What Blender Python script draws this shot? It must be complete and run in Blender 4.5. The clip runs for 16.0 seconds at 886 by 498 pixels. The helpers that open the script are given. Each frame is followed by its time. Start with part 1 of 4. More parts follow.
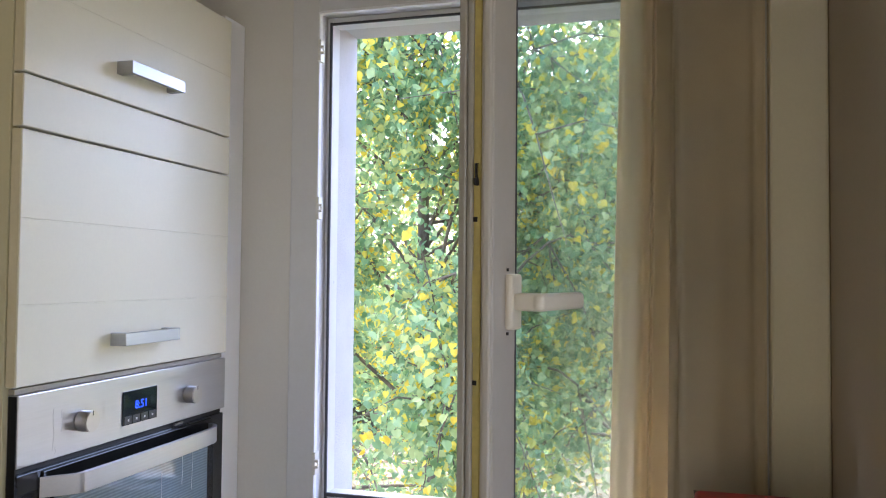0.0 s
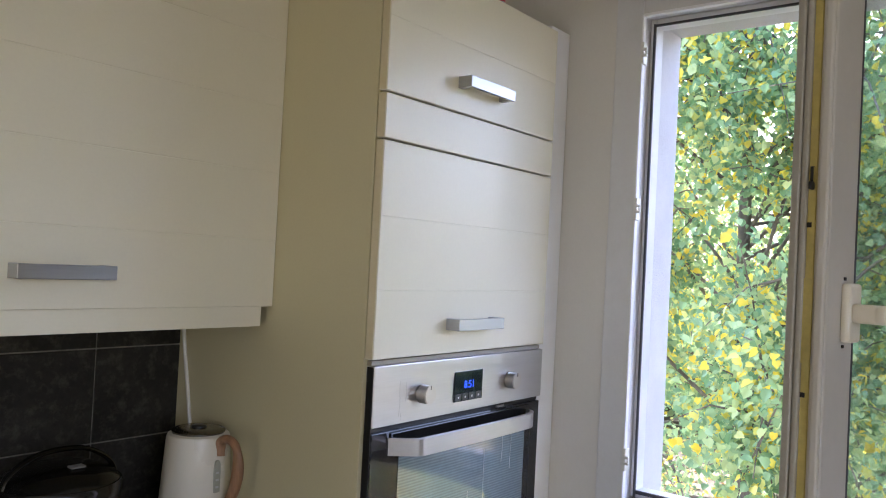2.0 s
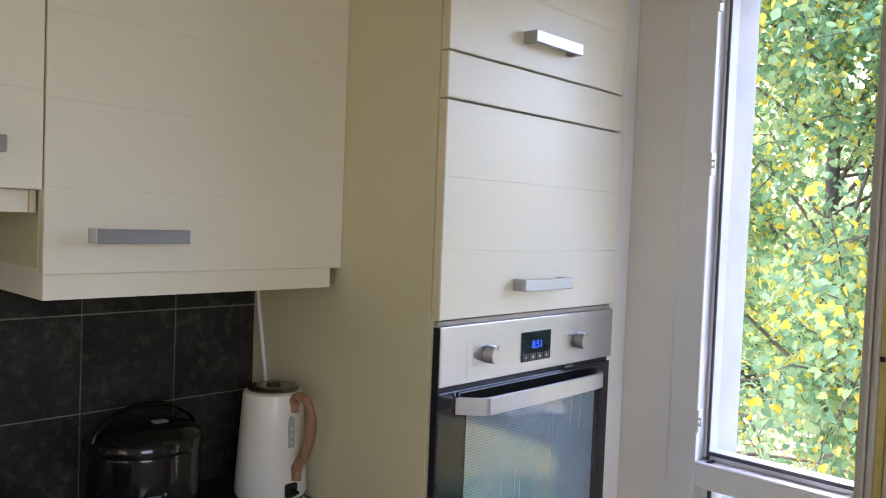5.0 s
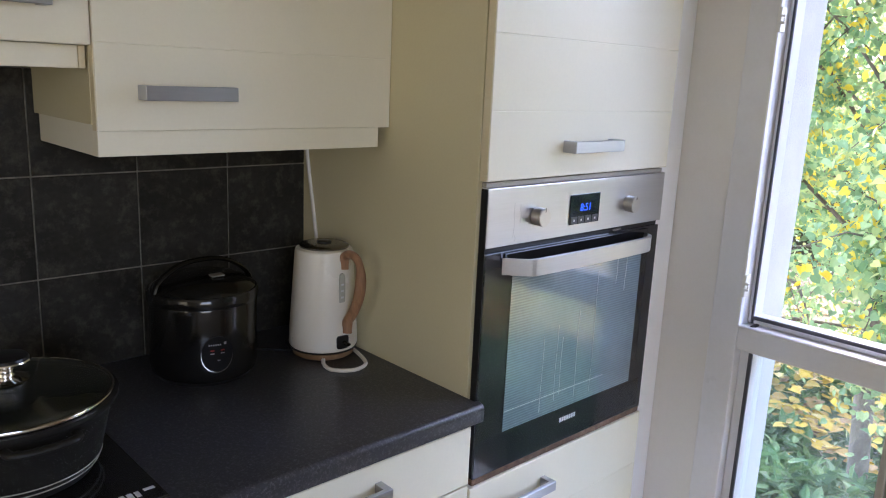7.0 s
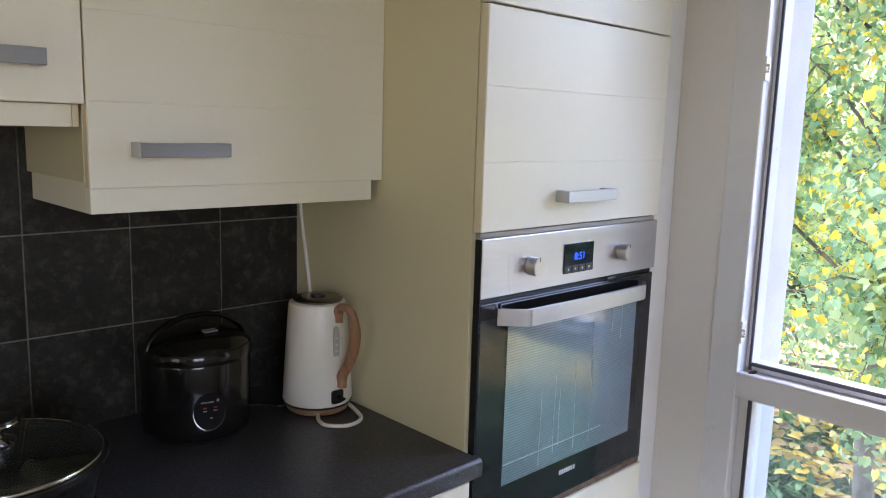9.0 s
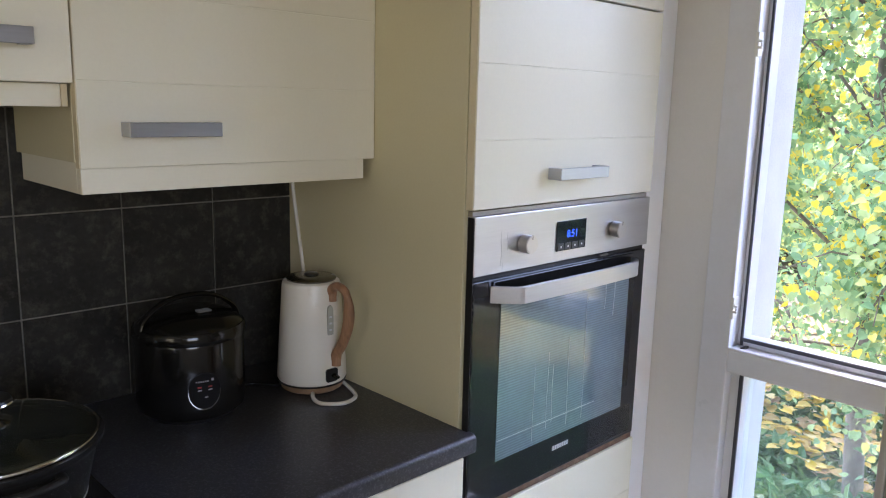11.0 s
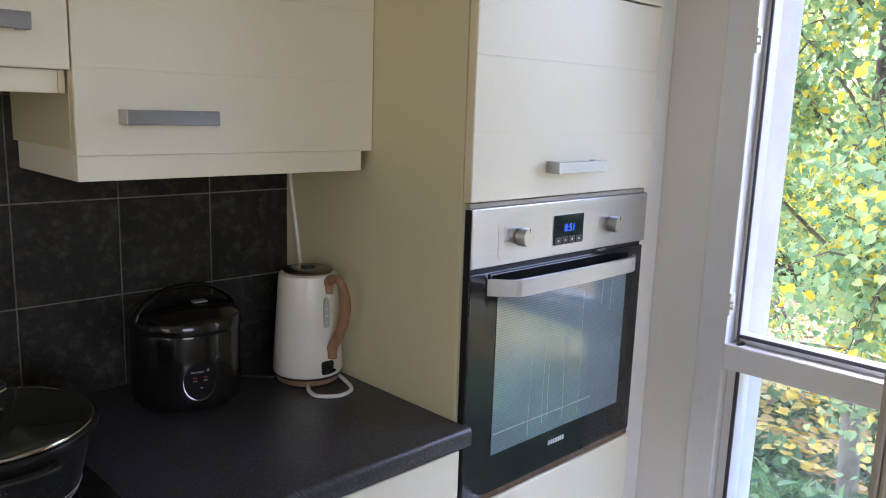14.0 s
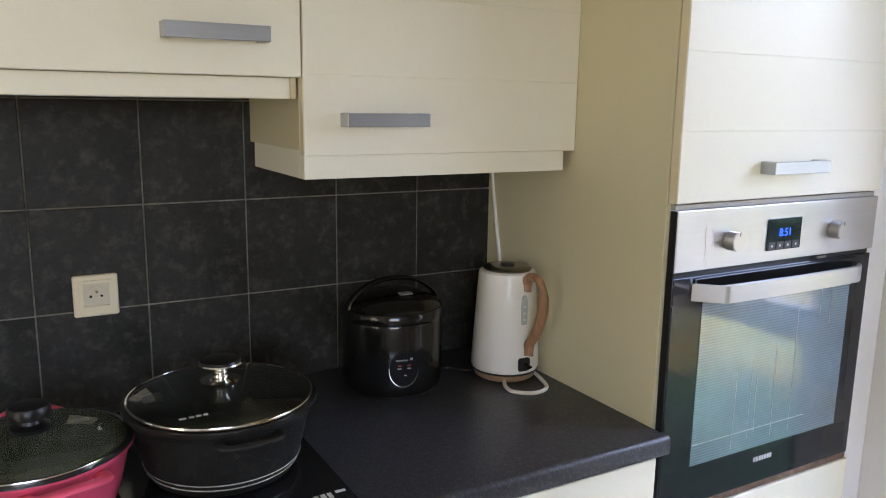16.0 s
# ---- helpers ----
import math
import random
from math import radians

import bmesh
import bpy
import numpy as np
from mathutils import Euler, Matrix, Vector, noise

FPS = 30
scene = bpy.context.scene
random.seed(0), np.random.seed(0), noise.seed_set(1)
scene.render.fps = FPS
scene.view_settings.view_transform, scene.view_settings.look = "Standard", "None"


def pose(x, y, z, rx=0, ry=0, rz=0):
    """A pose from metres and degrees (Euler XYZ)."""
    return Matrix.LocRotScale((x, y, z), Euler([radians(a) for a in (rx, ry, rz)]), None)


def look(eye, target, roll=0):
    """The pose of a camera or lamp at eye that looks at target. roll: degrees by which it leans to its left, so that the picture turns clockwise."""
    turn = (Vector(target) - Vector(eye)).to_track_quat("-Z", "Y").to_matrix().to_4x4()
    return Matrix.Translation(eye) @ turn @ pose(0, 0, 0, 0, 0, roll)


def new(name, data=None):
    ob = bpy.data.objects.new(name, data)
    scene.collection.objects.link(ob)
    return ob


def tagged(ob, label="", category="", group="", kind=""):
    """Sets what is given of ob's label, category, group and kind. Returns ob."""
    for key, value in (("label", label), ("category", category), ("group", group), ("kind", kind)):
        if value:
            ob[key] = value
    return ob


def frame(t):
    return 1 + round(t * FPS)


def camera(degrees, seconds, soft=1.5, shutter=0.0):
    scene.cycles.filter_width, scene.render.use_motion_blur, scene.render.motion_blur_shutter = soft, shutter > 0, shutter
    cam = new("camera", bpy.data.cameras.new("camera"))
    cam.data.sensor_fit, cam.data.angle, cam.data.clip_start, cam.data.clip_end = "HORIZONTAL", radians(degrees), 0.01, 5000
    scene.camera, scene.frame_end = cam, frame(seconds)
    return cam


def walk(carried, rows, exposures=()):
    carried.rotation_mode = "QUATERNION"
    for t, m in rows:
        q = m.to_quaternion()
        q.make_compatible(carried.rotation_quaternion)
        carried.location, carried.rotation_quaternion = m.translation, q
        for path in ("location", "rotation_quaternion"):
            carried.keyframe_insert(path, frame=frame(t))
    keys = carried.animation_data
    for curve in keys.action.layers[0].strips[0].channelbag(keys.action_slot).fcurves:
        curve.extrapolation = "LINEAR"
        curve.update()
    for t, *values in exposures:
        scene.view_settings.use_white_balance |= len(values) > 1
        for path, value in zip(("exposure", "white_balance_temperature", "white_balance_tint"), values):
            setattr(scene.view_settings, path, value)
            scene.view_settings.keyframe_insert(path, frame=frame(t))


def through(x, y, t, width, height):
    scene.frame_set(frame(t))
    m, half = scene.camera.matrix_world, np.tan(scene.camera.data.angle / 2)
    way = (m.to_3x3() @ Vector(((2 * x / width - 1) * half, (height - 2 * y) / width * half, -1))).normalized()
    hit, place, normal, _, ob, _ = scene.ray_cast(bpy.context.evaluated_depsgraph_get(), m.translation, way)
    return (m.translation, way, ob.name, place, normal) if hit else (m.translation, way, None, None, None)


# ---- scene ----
cam = camera(59.7, 16.0, soft=1.1)
PATH = [
    (0, (-0.965, -1.542, 1.494), (0.962, -1.01, 1.562), 0.5),
    (0.5, (-0.973, -1.539, 1.496), (0.922, -0.901, 1.568), 0.9),
    (1, (-0.994, -1.536, 1.496), (0.838, -0.735, 1.566), 2.1),
    (1.5, (-1.006, -1.539, 1.5), (0.697, -0.49, 1.548), 2.9),
    (2, (-1.022, -1.55, 1.495), (0.553, -0.317, 1.534), 2.9),
    (2.5, (-1.015, -1.56, 1.493), (0.533, -0.295, 1.531), 1.8),
    (3, (-1.012, -1.563, 1.492), (0.514, -0.27, 1.538), 1.1),
    (3.2, (-1.012, -1.562, 1.492), (0.509, -0.264, 1.54), 1.0),
    (5.3, (-1.003, -1.556, 1.502), (0.422, -0.161, 1.341), 2.4),
    (5.5, (-1.002, -1.553, 1.497), (0.408, -0.158, 1.241), 2.6),
    (6, (-0.999, -1.551, 1.502), (0.371, -0.164, 1.051), 2.9),
    (6.5, (-1.0, -1.552, 1.501), (0.352, -0.147, 1.054), 2.7),
    (7, (-1.001, -1.554, 1.501), (0.34, -0.136, 1.061), 2.6),
    (7.5, (-1.002, -1.551, 1.5), (0.335, -0.127, 1.07), 2.4),
    (8, (-1.0, -1.552, 1.502), (0.345, -0.126, 1.105), 1.9),
    (8.5, (-1.003, -1.554, 1.502), (0.357, -0.12, 1.198), 1.6),
    (9, (-0.999, -1.548, 1.503), (0.368, -0.122, 1.19), 1.7),
    (9.5, (-0.998, -1.552, 1.502), (0.369, -0.133, 1.157), 1.9),
    (12, (-0.998, -1.552, 1.502), (0.377, -0.148, 1.131), 1.1),
    (12.5, (-1.0, -1.552, 1.501), (0.381, -0.152, 1.135), 1.2),
    (13, (-1.0, -1.552, 1.498), (0.383, -0.155, 1.13), 1.5),
    (13.5, (-0.998, -1.554, 1.486), (0.382, -0.153, 1.12), 1.8),
    (14, (-0.998, -1.553, 1.486), (0.379, -0.149, 1.122), 1.9),
    (14.5, (-1.005, -1.554, 1.487), (0.286, -0.072, 1.121), 1.6),
    (15, (-1.013, -1.559, 1.488), (0.054, 0.089, 1.111), 0.8),
    (15.5, (-1.016, -1.56, 1.489), (-0.014, 0.129, 1.11), 0.8),
    (16, (-1.016, -1.559, 1.485), (-0.038, 0.145, 1.111), 0.9),
]
walk(cam, [(t, look(eye, target, roll)) for t, eye, target, roll in PATH], [(0, 3.42, 5700, 24), (1.4, 3.36, 5700, 23), (2.3, 3.45, 5750, 24), (3.0, 3.5, 5750, 24), (5.3, 3.57, 5750, 24), (14.2, 3.55, 5750, 24), (15.2, 3.95, 5850, 22), (16, 4.0, 5850, 22)])

# world and light: overcast autumn day
world = bpy.data.worlds.new("world")
scene.world = world
world.use_nodes = True
wn = world.node_tree.nodes
sky = wn.new("ShaderNodeTexSky")
sky.sky_type = "NISHITA"
sky.sun_disc = False
sky.sun_elevation = radians(48)
sky.sun_rotation = radians(62)
sky.air_density, sky.dust_density, sky.ozone_density = 1.0, 4.0, 0.6
wn["Background"].inputs["Strength"].default_value = 0.15
world.node_tree.links.new(sky.outputs["Color"], wn["Background"].inputs["Color"])

sun = new("sun", bpy.data.lights.new("sun", "SUN"))
sun.data.energy = 1.5
sun.data.angle = radians(30)
sun.data.color = (1.0, 0.97, 0.92)
sun.matrix_world = look((26, 14, 40), (2, -1, 1))

# warm fill lamps added in two unseen, assumed openings behind the camera
back_fill = new("back_fill_lamp", bpy.data.lights.new("back_fill_lamp", "AREA"))
back_fill.data.shape = "RECTANGLE"
back_fill.data.size, back_fill.data.size_y = 1.3, 1.2
back_fill.data.energy = 1.0
back_fill.data.color = (1.0, 0.885, 0.55)
back_fill.matrix_world = look((-1.7, -3.66, 1.6), (-0.9, 0, 1.3))


west_fill = new("west_fill_lamp", bpy.data.lights.new("west_fill_lamp", "AREA"))
west_fill.data.shape = "RECTANGLE"
west_fill.data.size, west_fill.data.size_y = 0.85, 1.95
west_fill.data.energy = 1.2
west_fill.data.color = (1.0, 0.885, 0.55)
west_fill.matrix_world = look((-3.31, -1.65, 1.02), (0, -1.6, 1.15))


# ---- materials ----
def mat(name, color, rough=0.5, metal=0.0, vary=0.06, scale=6.0, grain=120.0, bump=0.05, spec=0.5, stretch=(1, 1, 1),
        coat=0.0, rough_vary=0.08, second=None, amount=0.0, spots=3.0):
    m = bpy.data.materials.new(name)
    m.use_nodes = True
    nt = m.node_tree
    n, l = nt.nodes, nt.links
    b = n["Principled BSDF"]
    b.inputs["Metallic"].default_value = metal
    b.inputs["Specular IOR Level"].default_value = spec
    b.inputs["Coat Weight"].default_value = coat
    tc = n.new("ShaderNodeTexCoord")
    mp = n.new("ShaderNodeMapping")
    mp.inputs["Scale"].default_value = stretch
    l.new(tc.outputs["Object"], mp.inputs["Vector"])
    big = n.new("ShaderNodeTexNoise")
    big.inputs["Scale"].default_value = scale
    big.inputs["Detail"].default_value = 5
    fine = n.new("ShaderNodeTexNoise")
    fine.inputs["Scale"].default_value = grain
    fine.inputs["Detail"].default_value = 3
    for t in (big, fine):
        l.new(mp.outputs["Vector"], t.inputs["Vector"])
    ramp = n.new("ShaderNodeMapRange")
    ramp.inputs["From Min"].default_value, ramp.inputs["From Max"].default_value = 0.3, 0.7
    ramp.inputs["To Min"].default_value, ramp.inputs["To Max"].default_value = 1 - vary, 1 + vary
    l.new(big.outputs["Fac"], ramp.inputs["Value"])
    ramp2 = n.new("ShaderNodeMapRange")
    ramp2.inputs["From Min"].default_value, ramp2.inputs["From Max"].default_value = 0.3, 0.7
    ramp2.inputs["To Min"].default_value, ramp2.inputs["To Max"].default_value = 1 - vary * 0.5, 1 + vary * 0.5
    l.new(fine.outputs["Fac"], ramp2.inputs["Value"])
    mul = n.new("ShaderNodeMath")
    mul.operation = "MULTIPLY"
    l.new(ramp.outputs[0], mul.inputs[0])
    l.new(ramp2.outputs[0], mul.inputs[1])
    col = n.new("ShaderNodeVectorMath")
    col.operation = "SCALE"
    col.inputs[0].default_value = color[:3]
    l.new(mul.outputs[0], col.inputs["Scale"])
    out = col.outputs[0]
    if second:
        sp = n.new("ShaderNodeTexNoise")
        sp.inputs["Scale"].default_value = spots
        sp.inputs["Detail"].default_value = 8
        sp.inputs["Roughness"].default_value = 0.7
        l.new(mp.outputs["Vector"], sp.inputs["Vector"])
        mr = n.new("ShaderNodeMapRange")
        mr.inputs["From Min"].default_value, mr.inputs["From Max"].default_value = 0.5, 0.72
        mr.inputs["To Max"].default_value = amount
        l.new(sp.outputs["Fac"], mr.inputs["Value"])
        mix = n.new("ShaderNodeMix")
        mix.data_type = "RGBA"
        l.new(mr.outputs[0], mix.inputs["Factor"])
        l.new(out, mix.inputs["A"])
        mix.inputs["B"].default_value = (*second, 1)
        out = mix.outputs["Result"]
    l.new(out, b.inputs["Base Color"])
    rr = n.new("ShaderNodeMapRange")
    rr.inputs["From Min"].default_value, rr.inputs["From Max"].default_value = 0.3, 0.7
    rr.inputs["To Min"].default_value, rr.inputs["To Max"].default_value = max(0.02, rough - rough_vary), min(1, rough + rough_vary)
    l.new(big.outputs["Fac"], rr.inputs["Value"])
    l.new(rr.outputs[0], b.inputs["Roughness"])
    if bump:
        bp = n.new("ShaderNodeBump")
        bp.inputs["Strength"].default_value = bump
        bp.inputs["Distance"].default_value = 0.002
        l.new(fine.outputs["Fac"], bp.inputs["Height"])
        l.new(bp.outputs[0], b.inputs["Normal"])
    return m


def glass(name, tint=(1, 1, 1), rough=0.0, ior=1.45):
    m = bpy.data.materials.new(name)
    m.use_nodes = True
    b = m.node_tree.nodes["Principled BSDF"]
    b.inputs["Base Color"].default_value = (*tint, 1)
    b.inputs["Transmission Weight"].default_value = 1
    b.inputs["Roughness"].default_value = rough
    b.inputs["IOR"].default_value = ior
    return m


def pane_glass(name, tint=(0.93, 0.97, 0.96), film=0.0, dull=None):
    """Thin window glass: clear with a mirror share, and a slight film for dirt and painted reflections."""
    m = bpy.data.materials.new(name)
    m.use_nodes = True
    n, l = m.node_tree.nodes, m.node_tree.links
    n.remove(n["Principled BSDF"])
    out = n["Material Output"]
    clear = n.new("ShaderNodeBsdfTransparent")
    clear.inputs["Color"].default_value = (*tint, 1)
    gloss = n.new("ShaderNodeBsdfGlossy")
    gloss.inputs["Roughness"].default_value = 0.01
    face = n.new("ShaderNodeLayerWeight")
    face.inputs["Blend"].default_value = 0.5
    power = n.new("ShaderNodeMath")
    power.operation = "POWER"
    power.inputs[1].default_value = 4.5
    l.new(face.outputs["Facing"], power.inputs[0])
    fres = n.new("ShaderNodeMath")
    fres.operation = "MULTIPLY_ADD"
    fres.inputs[1].default_value, fres.inputs[2].default_value = 0.8, 0.035
    l.new(power.outputs[0], fres.inputs[0])
    mix = n.new("ShaderNodeMixShader")
    l.new(fres.outputs[0], mix.inputs["Fac"])
    l.new(clear.outputs[0], mix.inputs[1])
    l.new(gloss.outputs[0], mix.inputs[2])
    last = mix.outputs[0]
    if film:
        tc = n.new("ShaderNodeTexCoord")
        mp = n.new("ShaderNodeMapping")
        mp.inputs["Scale"].default_value = (9, 9, 1.2)
        ns = n.new("ShaderNodeTexNoise")
        ns.inputs["Scale"].default_value = 3
        ns.inputs["Detail"].default_value = 6
        l.new(tc.outputs["Object"], mp.inputs["Vector"])
        l.new(mp.outputs[0], ns.inputs["Vector"])
        mr = n.new("ShaderNodeMapRange")
        mr.inputs["From Min"].default_value, mr.inputs["From Max"].default_value = 0.35, 0.75
        mr.inputs["To Min"].default_value, mr.inputs["To Max"].default_value = film * 0.5, film * 1.6
        l.new(ns.outputs["Fac"], mr.inputs["Value"])
        dif = n.new("ShaderNodeBsdfDiffuse" if dull else "ShaderNodeBsdfTranslucent")
        dif.inputs["Color"].default_value = (*dull, 1) if dull else (0.8, 0.84, 0.84, 1)
        mix2 = n.new("ShaderNodeMixShader")
        l.new(mr.outputs[0], mix2.inputs["Fac"])
        l.new(last, mix2.inputs[1])
        l.new(dif.outputs[0], mix2.inputs[2])
        last = mix2.outputs[0]
    l.new(last, out.inputs["Surface"])
    return m


def leaf_mat(name, stops, gloss=0.45, through=0.35):
    """Leaves: every leaf takes its own tone from the stops."""
    m = bpy.data.materials.new(name)
    m.use_nodes = True
    n, l = m.node_tree.nodes, m.node_tree.links
    b = n["Principled BSDF"]
    geo = n.new("ShaderNodeNewGeometry")
    cr = n.new("ShaderNodeValToRGB")
    el = cr.color_ramp.elements
    el[0].position, el[0].color = stops[0][0], (*stops[0][1], 1)
    el[1].position, el[1].color = stops[-1][0], (*stops[-1][1], 1)
    for p, c in stops[1:-1]:
        e = el.new(p)
        e.color = (*c, 1)
    l.new(geo.outputs["Random Per Island"], cr.inputs["Fac"])
    l.new(cr.outputs["Color"], b.inputs["Base Color"])
    b.inputs["Roughness"].default_value = gloss
    tr = n.new("ShaderNodeBsdfTranslucent")
    l.new(cr.outputs["Color"], tr.inputs["Color"])
    mix = n.new("ShaderNodeMixShader")
    mix.inputs["Fac"].default_value = through
    l.new(b.outputs[0], mix.inputs[1])
    l.new(tr.outputs[0], mix.inputs[2])
    l.new(mix.outputs[0], n["Material Output"].inputs["Surface"])
    return m


def patchy_film_mat(name, color, most, scale=5.0, stretch=(1, 1, 1)):
    """A thin film, dried dirt and painted sheen alike: patchy, thinning out towards its rim."""
    m = bpy.data.materials.new(name)
    m.use_nodes = True
    n, l = m.node_tree.nodes, m.node_tree.links
    b = n["Principled BSDF"]
    b.inputs["Base Color"].default_value = (*color, 1)
    b.inputs["Roughness"].default_value = 0.6
    tc = n.new("ShaderNodeTexCoord")
    mp = n.new("ShaderNodeMapping")
    mp.inputs["Scale"].default_value = stretch
    ns = n.new("ShaderNodeTexNoise")
    ns.inputs["Scale"].default_value = scale
    ns.inputs["Detail"].default_value = 6
    l.new(tc.outputs["Generated"], mp.inputs["Vector"])
    l.new(mp.outputs[0], ns.inputs["Vector"])
    patch = n.new("ShaderNodeMapRange")
    patch.inputs["From Min"].default_value, patch.inputs["From Max"].default_value = 0.42, 0.70
    l.new(ns.outputs["Fac"], patch.inputs["Value"])
    dist = n.new("ShaderNodeVectorMath")
    dist.operation = "DISTANCE"
    dist.inputs[1].default_value = (0.5, 0.5, 0.5)
    l.new(tc.outputs["Generated"], dist.inputs[0])
    rim = n.new("ShaderNodeMapRange")
    rim.inputs["From Min"].default_value, rim.inputs["From Max"].default_value = 0.15, 0.48
    rim.inputs["To Min"].default_value, rim.inputs["To Max"].default_value = most, 0.0
    l.new(dist.outputs["Value"], rim.inputs["Value"])
    mul = n.new("ShaderNodeMath")
    mul.operation = "MULTIPLY"
    l.new(patch.outputs[0], mul.inputs[0])
    l.new(rim.outputs[0], mul.inputs[1])
    clear = n.new("ShaderNodeBsdfTransparent")
    mix = n.new("ShaderNodeMixShader")
    l.new(mul.outputs[0], mix.inputs["Fac"])
    l.new(clear.outputs[0], mix.inputs[1])
    l.new(b.outputs[0], mix.inputs[2])
    l.new(mix.outputs[0], n["Material Output"].inputs["Surface"])
    return m


def glow(name, color, strength):
    m = bpy.data.materials.new(name)
    m.use_nodes = True
    b = m.node_tree.nodes["Principled BSDF"]
    b.inputs["Base Color"].default_value = (0.01, 0.01, 0.02, 1)
    b.inputs["Emission Color"].default_value = (*color, 1)
    b.inputs["Emission Strength"].default_value = strength
    return m


M_DOOR = mat("cream lacquer", (0.775, 0.735, 0.59), 0.38, vary=0.02, scale=2.5, grain=180, bump=0.02, coat=0.1)
# yellower than the doors, and darkened for the shade on the side panels
M_CARCASS = mat("shaded cream melamine", (0.59, 0.535, 0.34), 0.45, vary=0.03, scale=2.0, grain=200, bump=0.03)
# door lacquer made whiter, with the window light on the filler painted in
M_FILLER = mat("brightened filler lacquer", (0.90, 0.90, 0.91), 0.4, vary=0.02, scale=2.5, grain=180, bump=0.02)
M_EDGE = mat("yellowed edge band", (0.66, 0.58, 0.39), 0.5, vary=0.05)
M_DARKGAP = mat("dark gap", (0.03, 0.028, 0.025), 0.9)
M_ALU = mat("brushed aluminium", (0.44, 0.45, 0.475), 0.36, 1.0, vary=0.05, scale=8, grain=260, bump=0.04, stretch=(0.06, 1, 1))
M_STEEL = mat("brushed stainless steel", (0.55, 0.545, 0.55), 0.34, 1.0, vary=0.05, scale=5, grain=300, bump=0.04, stretch=(0.05, 1, 1),
              second=(0.75, 0.75, 0.75), amount=0.35, spots=4)
M_CHROME = mat("polished steel", (0.72, 0.70, 0.66), 0.12, 1.0, vary=0.03, bump=0)
M_DARKSTEEL = mat("dark satin steel", (0.22, 0.21, 0.20), 0.3, 1.0, vary=0.05, bump=0.02)
M_OVENGLASS = mat("black oven glass", (0.012, 0.013, 0.016), 0.06, vary=0.1, bump=0, spec=0.5, rough_vary=0.03)
# the pale blue base paints in the daylight mirrored by the oven window
M_OVENWIN = mat("oven window with painted sky reflection", (0.15, 0.215, 0.25), 0.11, vary=0.15, bump=0.0, spec=1.0, rough_vary=0.03, second=(0.16, 0.20, 0.20), amount=0.4, spots=2)
M_OVENWIN.node_tree.nodes["Principled BSDF"].inputs["IOR"].default_value = 1.9
# fine level ribs behind the oven window
nt = M_OVENWIN.node_tree
ribs = nt.nodes.new("ShaderNodeTexWave")
ribs.bands_direction = "Z"
ribs.inputs["Scale"].default_value = 55
rib_range = nt.nodes.new("ShaderNodeMapRange")
rib_range.inputs["To Min"].default_value, rib_range.inputs["To Max"].default_value = 0.72, 1.12
rib_mix = nt.nodes.new("ShaderNodeVectorMath")
rib_mix.operation = "SCALE"
plain = nt.nodes["Principled BSDF"].inputs["Base Color"].links[0].from_socket
nt.links.new(nt.nodes["Mapping"].outputs[0], ribs.inputs["Vector"])
nt.links.new(ribs.outputs["Fac"], rib_range.inputs["Value"])
nt.links.new(plain, rib_mix.inputs[0])
nt.links.new(rib_range.outputs[0], rib_mix.inputs["Scale"])
nt.links.new(rib_mix.outputs[0], nt.nodes["Principled BSDF"].inputs["Base Color"])
M_STAIN = mat("dull stain", (0.44, 0.44, 0.45), 0.5, vary=0.1, bump=0)
M_SMEAR = patchy_film_mat("dried wipe marks", (0.80, 0.80, 0.82), 0.85, 4.0)
# grey-blue film: some dust, and the door glass's reflections painted as colour
M_DUSTSHEEN = patchy_film_mat("dust and painted glass sheen", (0.60, 0.64, 0.68), 0.36, 3.0, (1, 1, 0.4))
M_STREAK = mat("dried limescale", (0.34, 0.39, 0.40), 0.5, vary=0.2, scale=30, bump=0)
M_BLACKPLASTIC = mat("black plastic", (0.011, 0.011, 0.012), 0.35, vary=0.1, bump=0.05, spec=0.35)
M_MATT = mat("matt black panel film", (0.008, 0.008, 0.009), 0.6, vary=0.1, bump=0, spec=0.12)
M_GLOSSBLACK = mat("glossy black plastic", (0.008, 0.008, 0.008), 0.15, vary=0.1, bump=0, rough_vary=0.04)
M_KNOB = mat("matt steel knob", (0.55, 0.53, 0.51), 0.3, 1.0, vary=0.03, bump=0)
M_DISPLAY = mat("display glass", (0.012, 0.016, 0.02), 0.05, vary=0.05, bump=0, spec=0.8, rough_vary=0.02)
M_BLUE = glow("blue digits", (0.02, 0.10, 1.0), 0.2)
M_RUST = mat("rusty rim", (0.12, 0.07, 0.045), 0.8, vary=0.4, scale=40, grain=300, bump=0.5, second=(0.32, 0.20, 0.12), amount=0.7, spots=60)
M_COUNTER = mat("black speckled laminate", (0.027, 0.027, 0.032), 0.30, vary=0.15, scale=140, grain=700, bump=0.06, spec=0.45, rough_vary=0.02, second=(0.17, 0.17, 0.18), amount=0.6, spots=230)
M_TILE = mat("black slate tile", (0.0215, 0.0205, 0.018), 0.48, vary=0.4, scale=9, grain=90, bump=0.3, second=(0.115, 0.106, 0.086), amount=0.5, spots=34, spec=0.25)
M_GROUT = mat("grey grout", (0.22, 0.20, 0.165), 0.9, vary=0.3, scale=25, grain=300, bump=0.4, second=(0.05, 0.05, 0.05), amount=0.9, spots=12)
M_WALL = mat("painted wall", (0.72, 0.70, 0.67), 0.75, vary=0.025, scale=1.6, grain=160, bump=0.08)
M_CEIL = mat("white ceiling paint", (0.80, 0.79, 0.77), 0.85, vary=0.02, scale=1.5, bump=0.05)
# darker and browner than the other walls: shade put into the colour
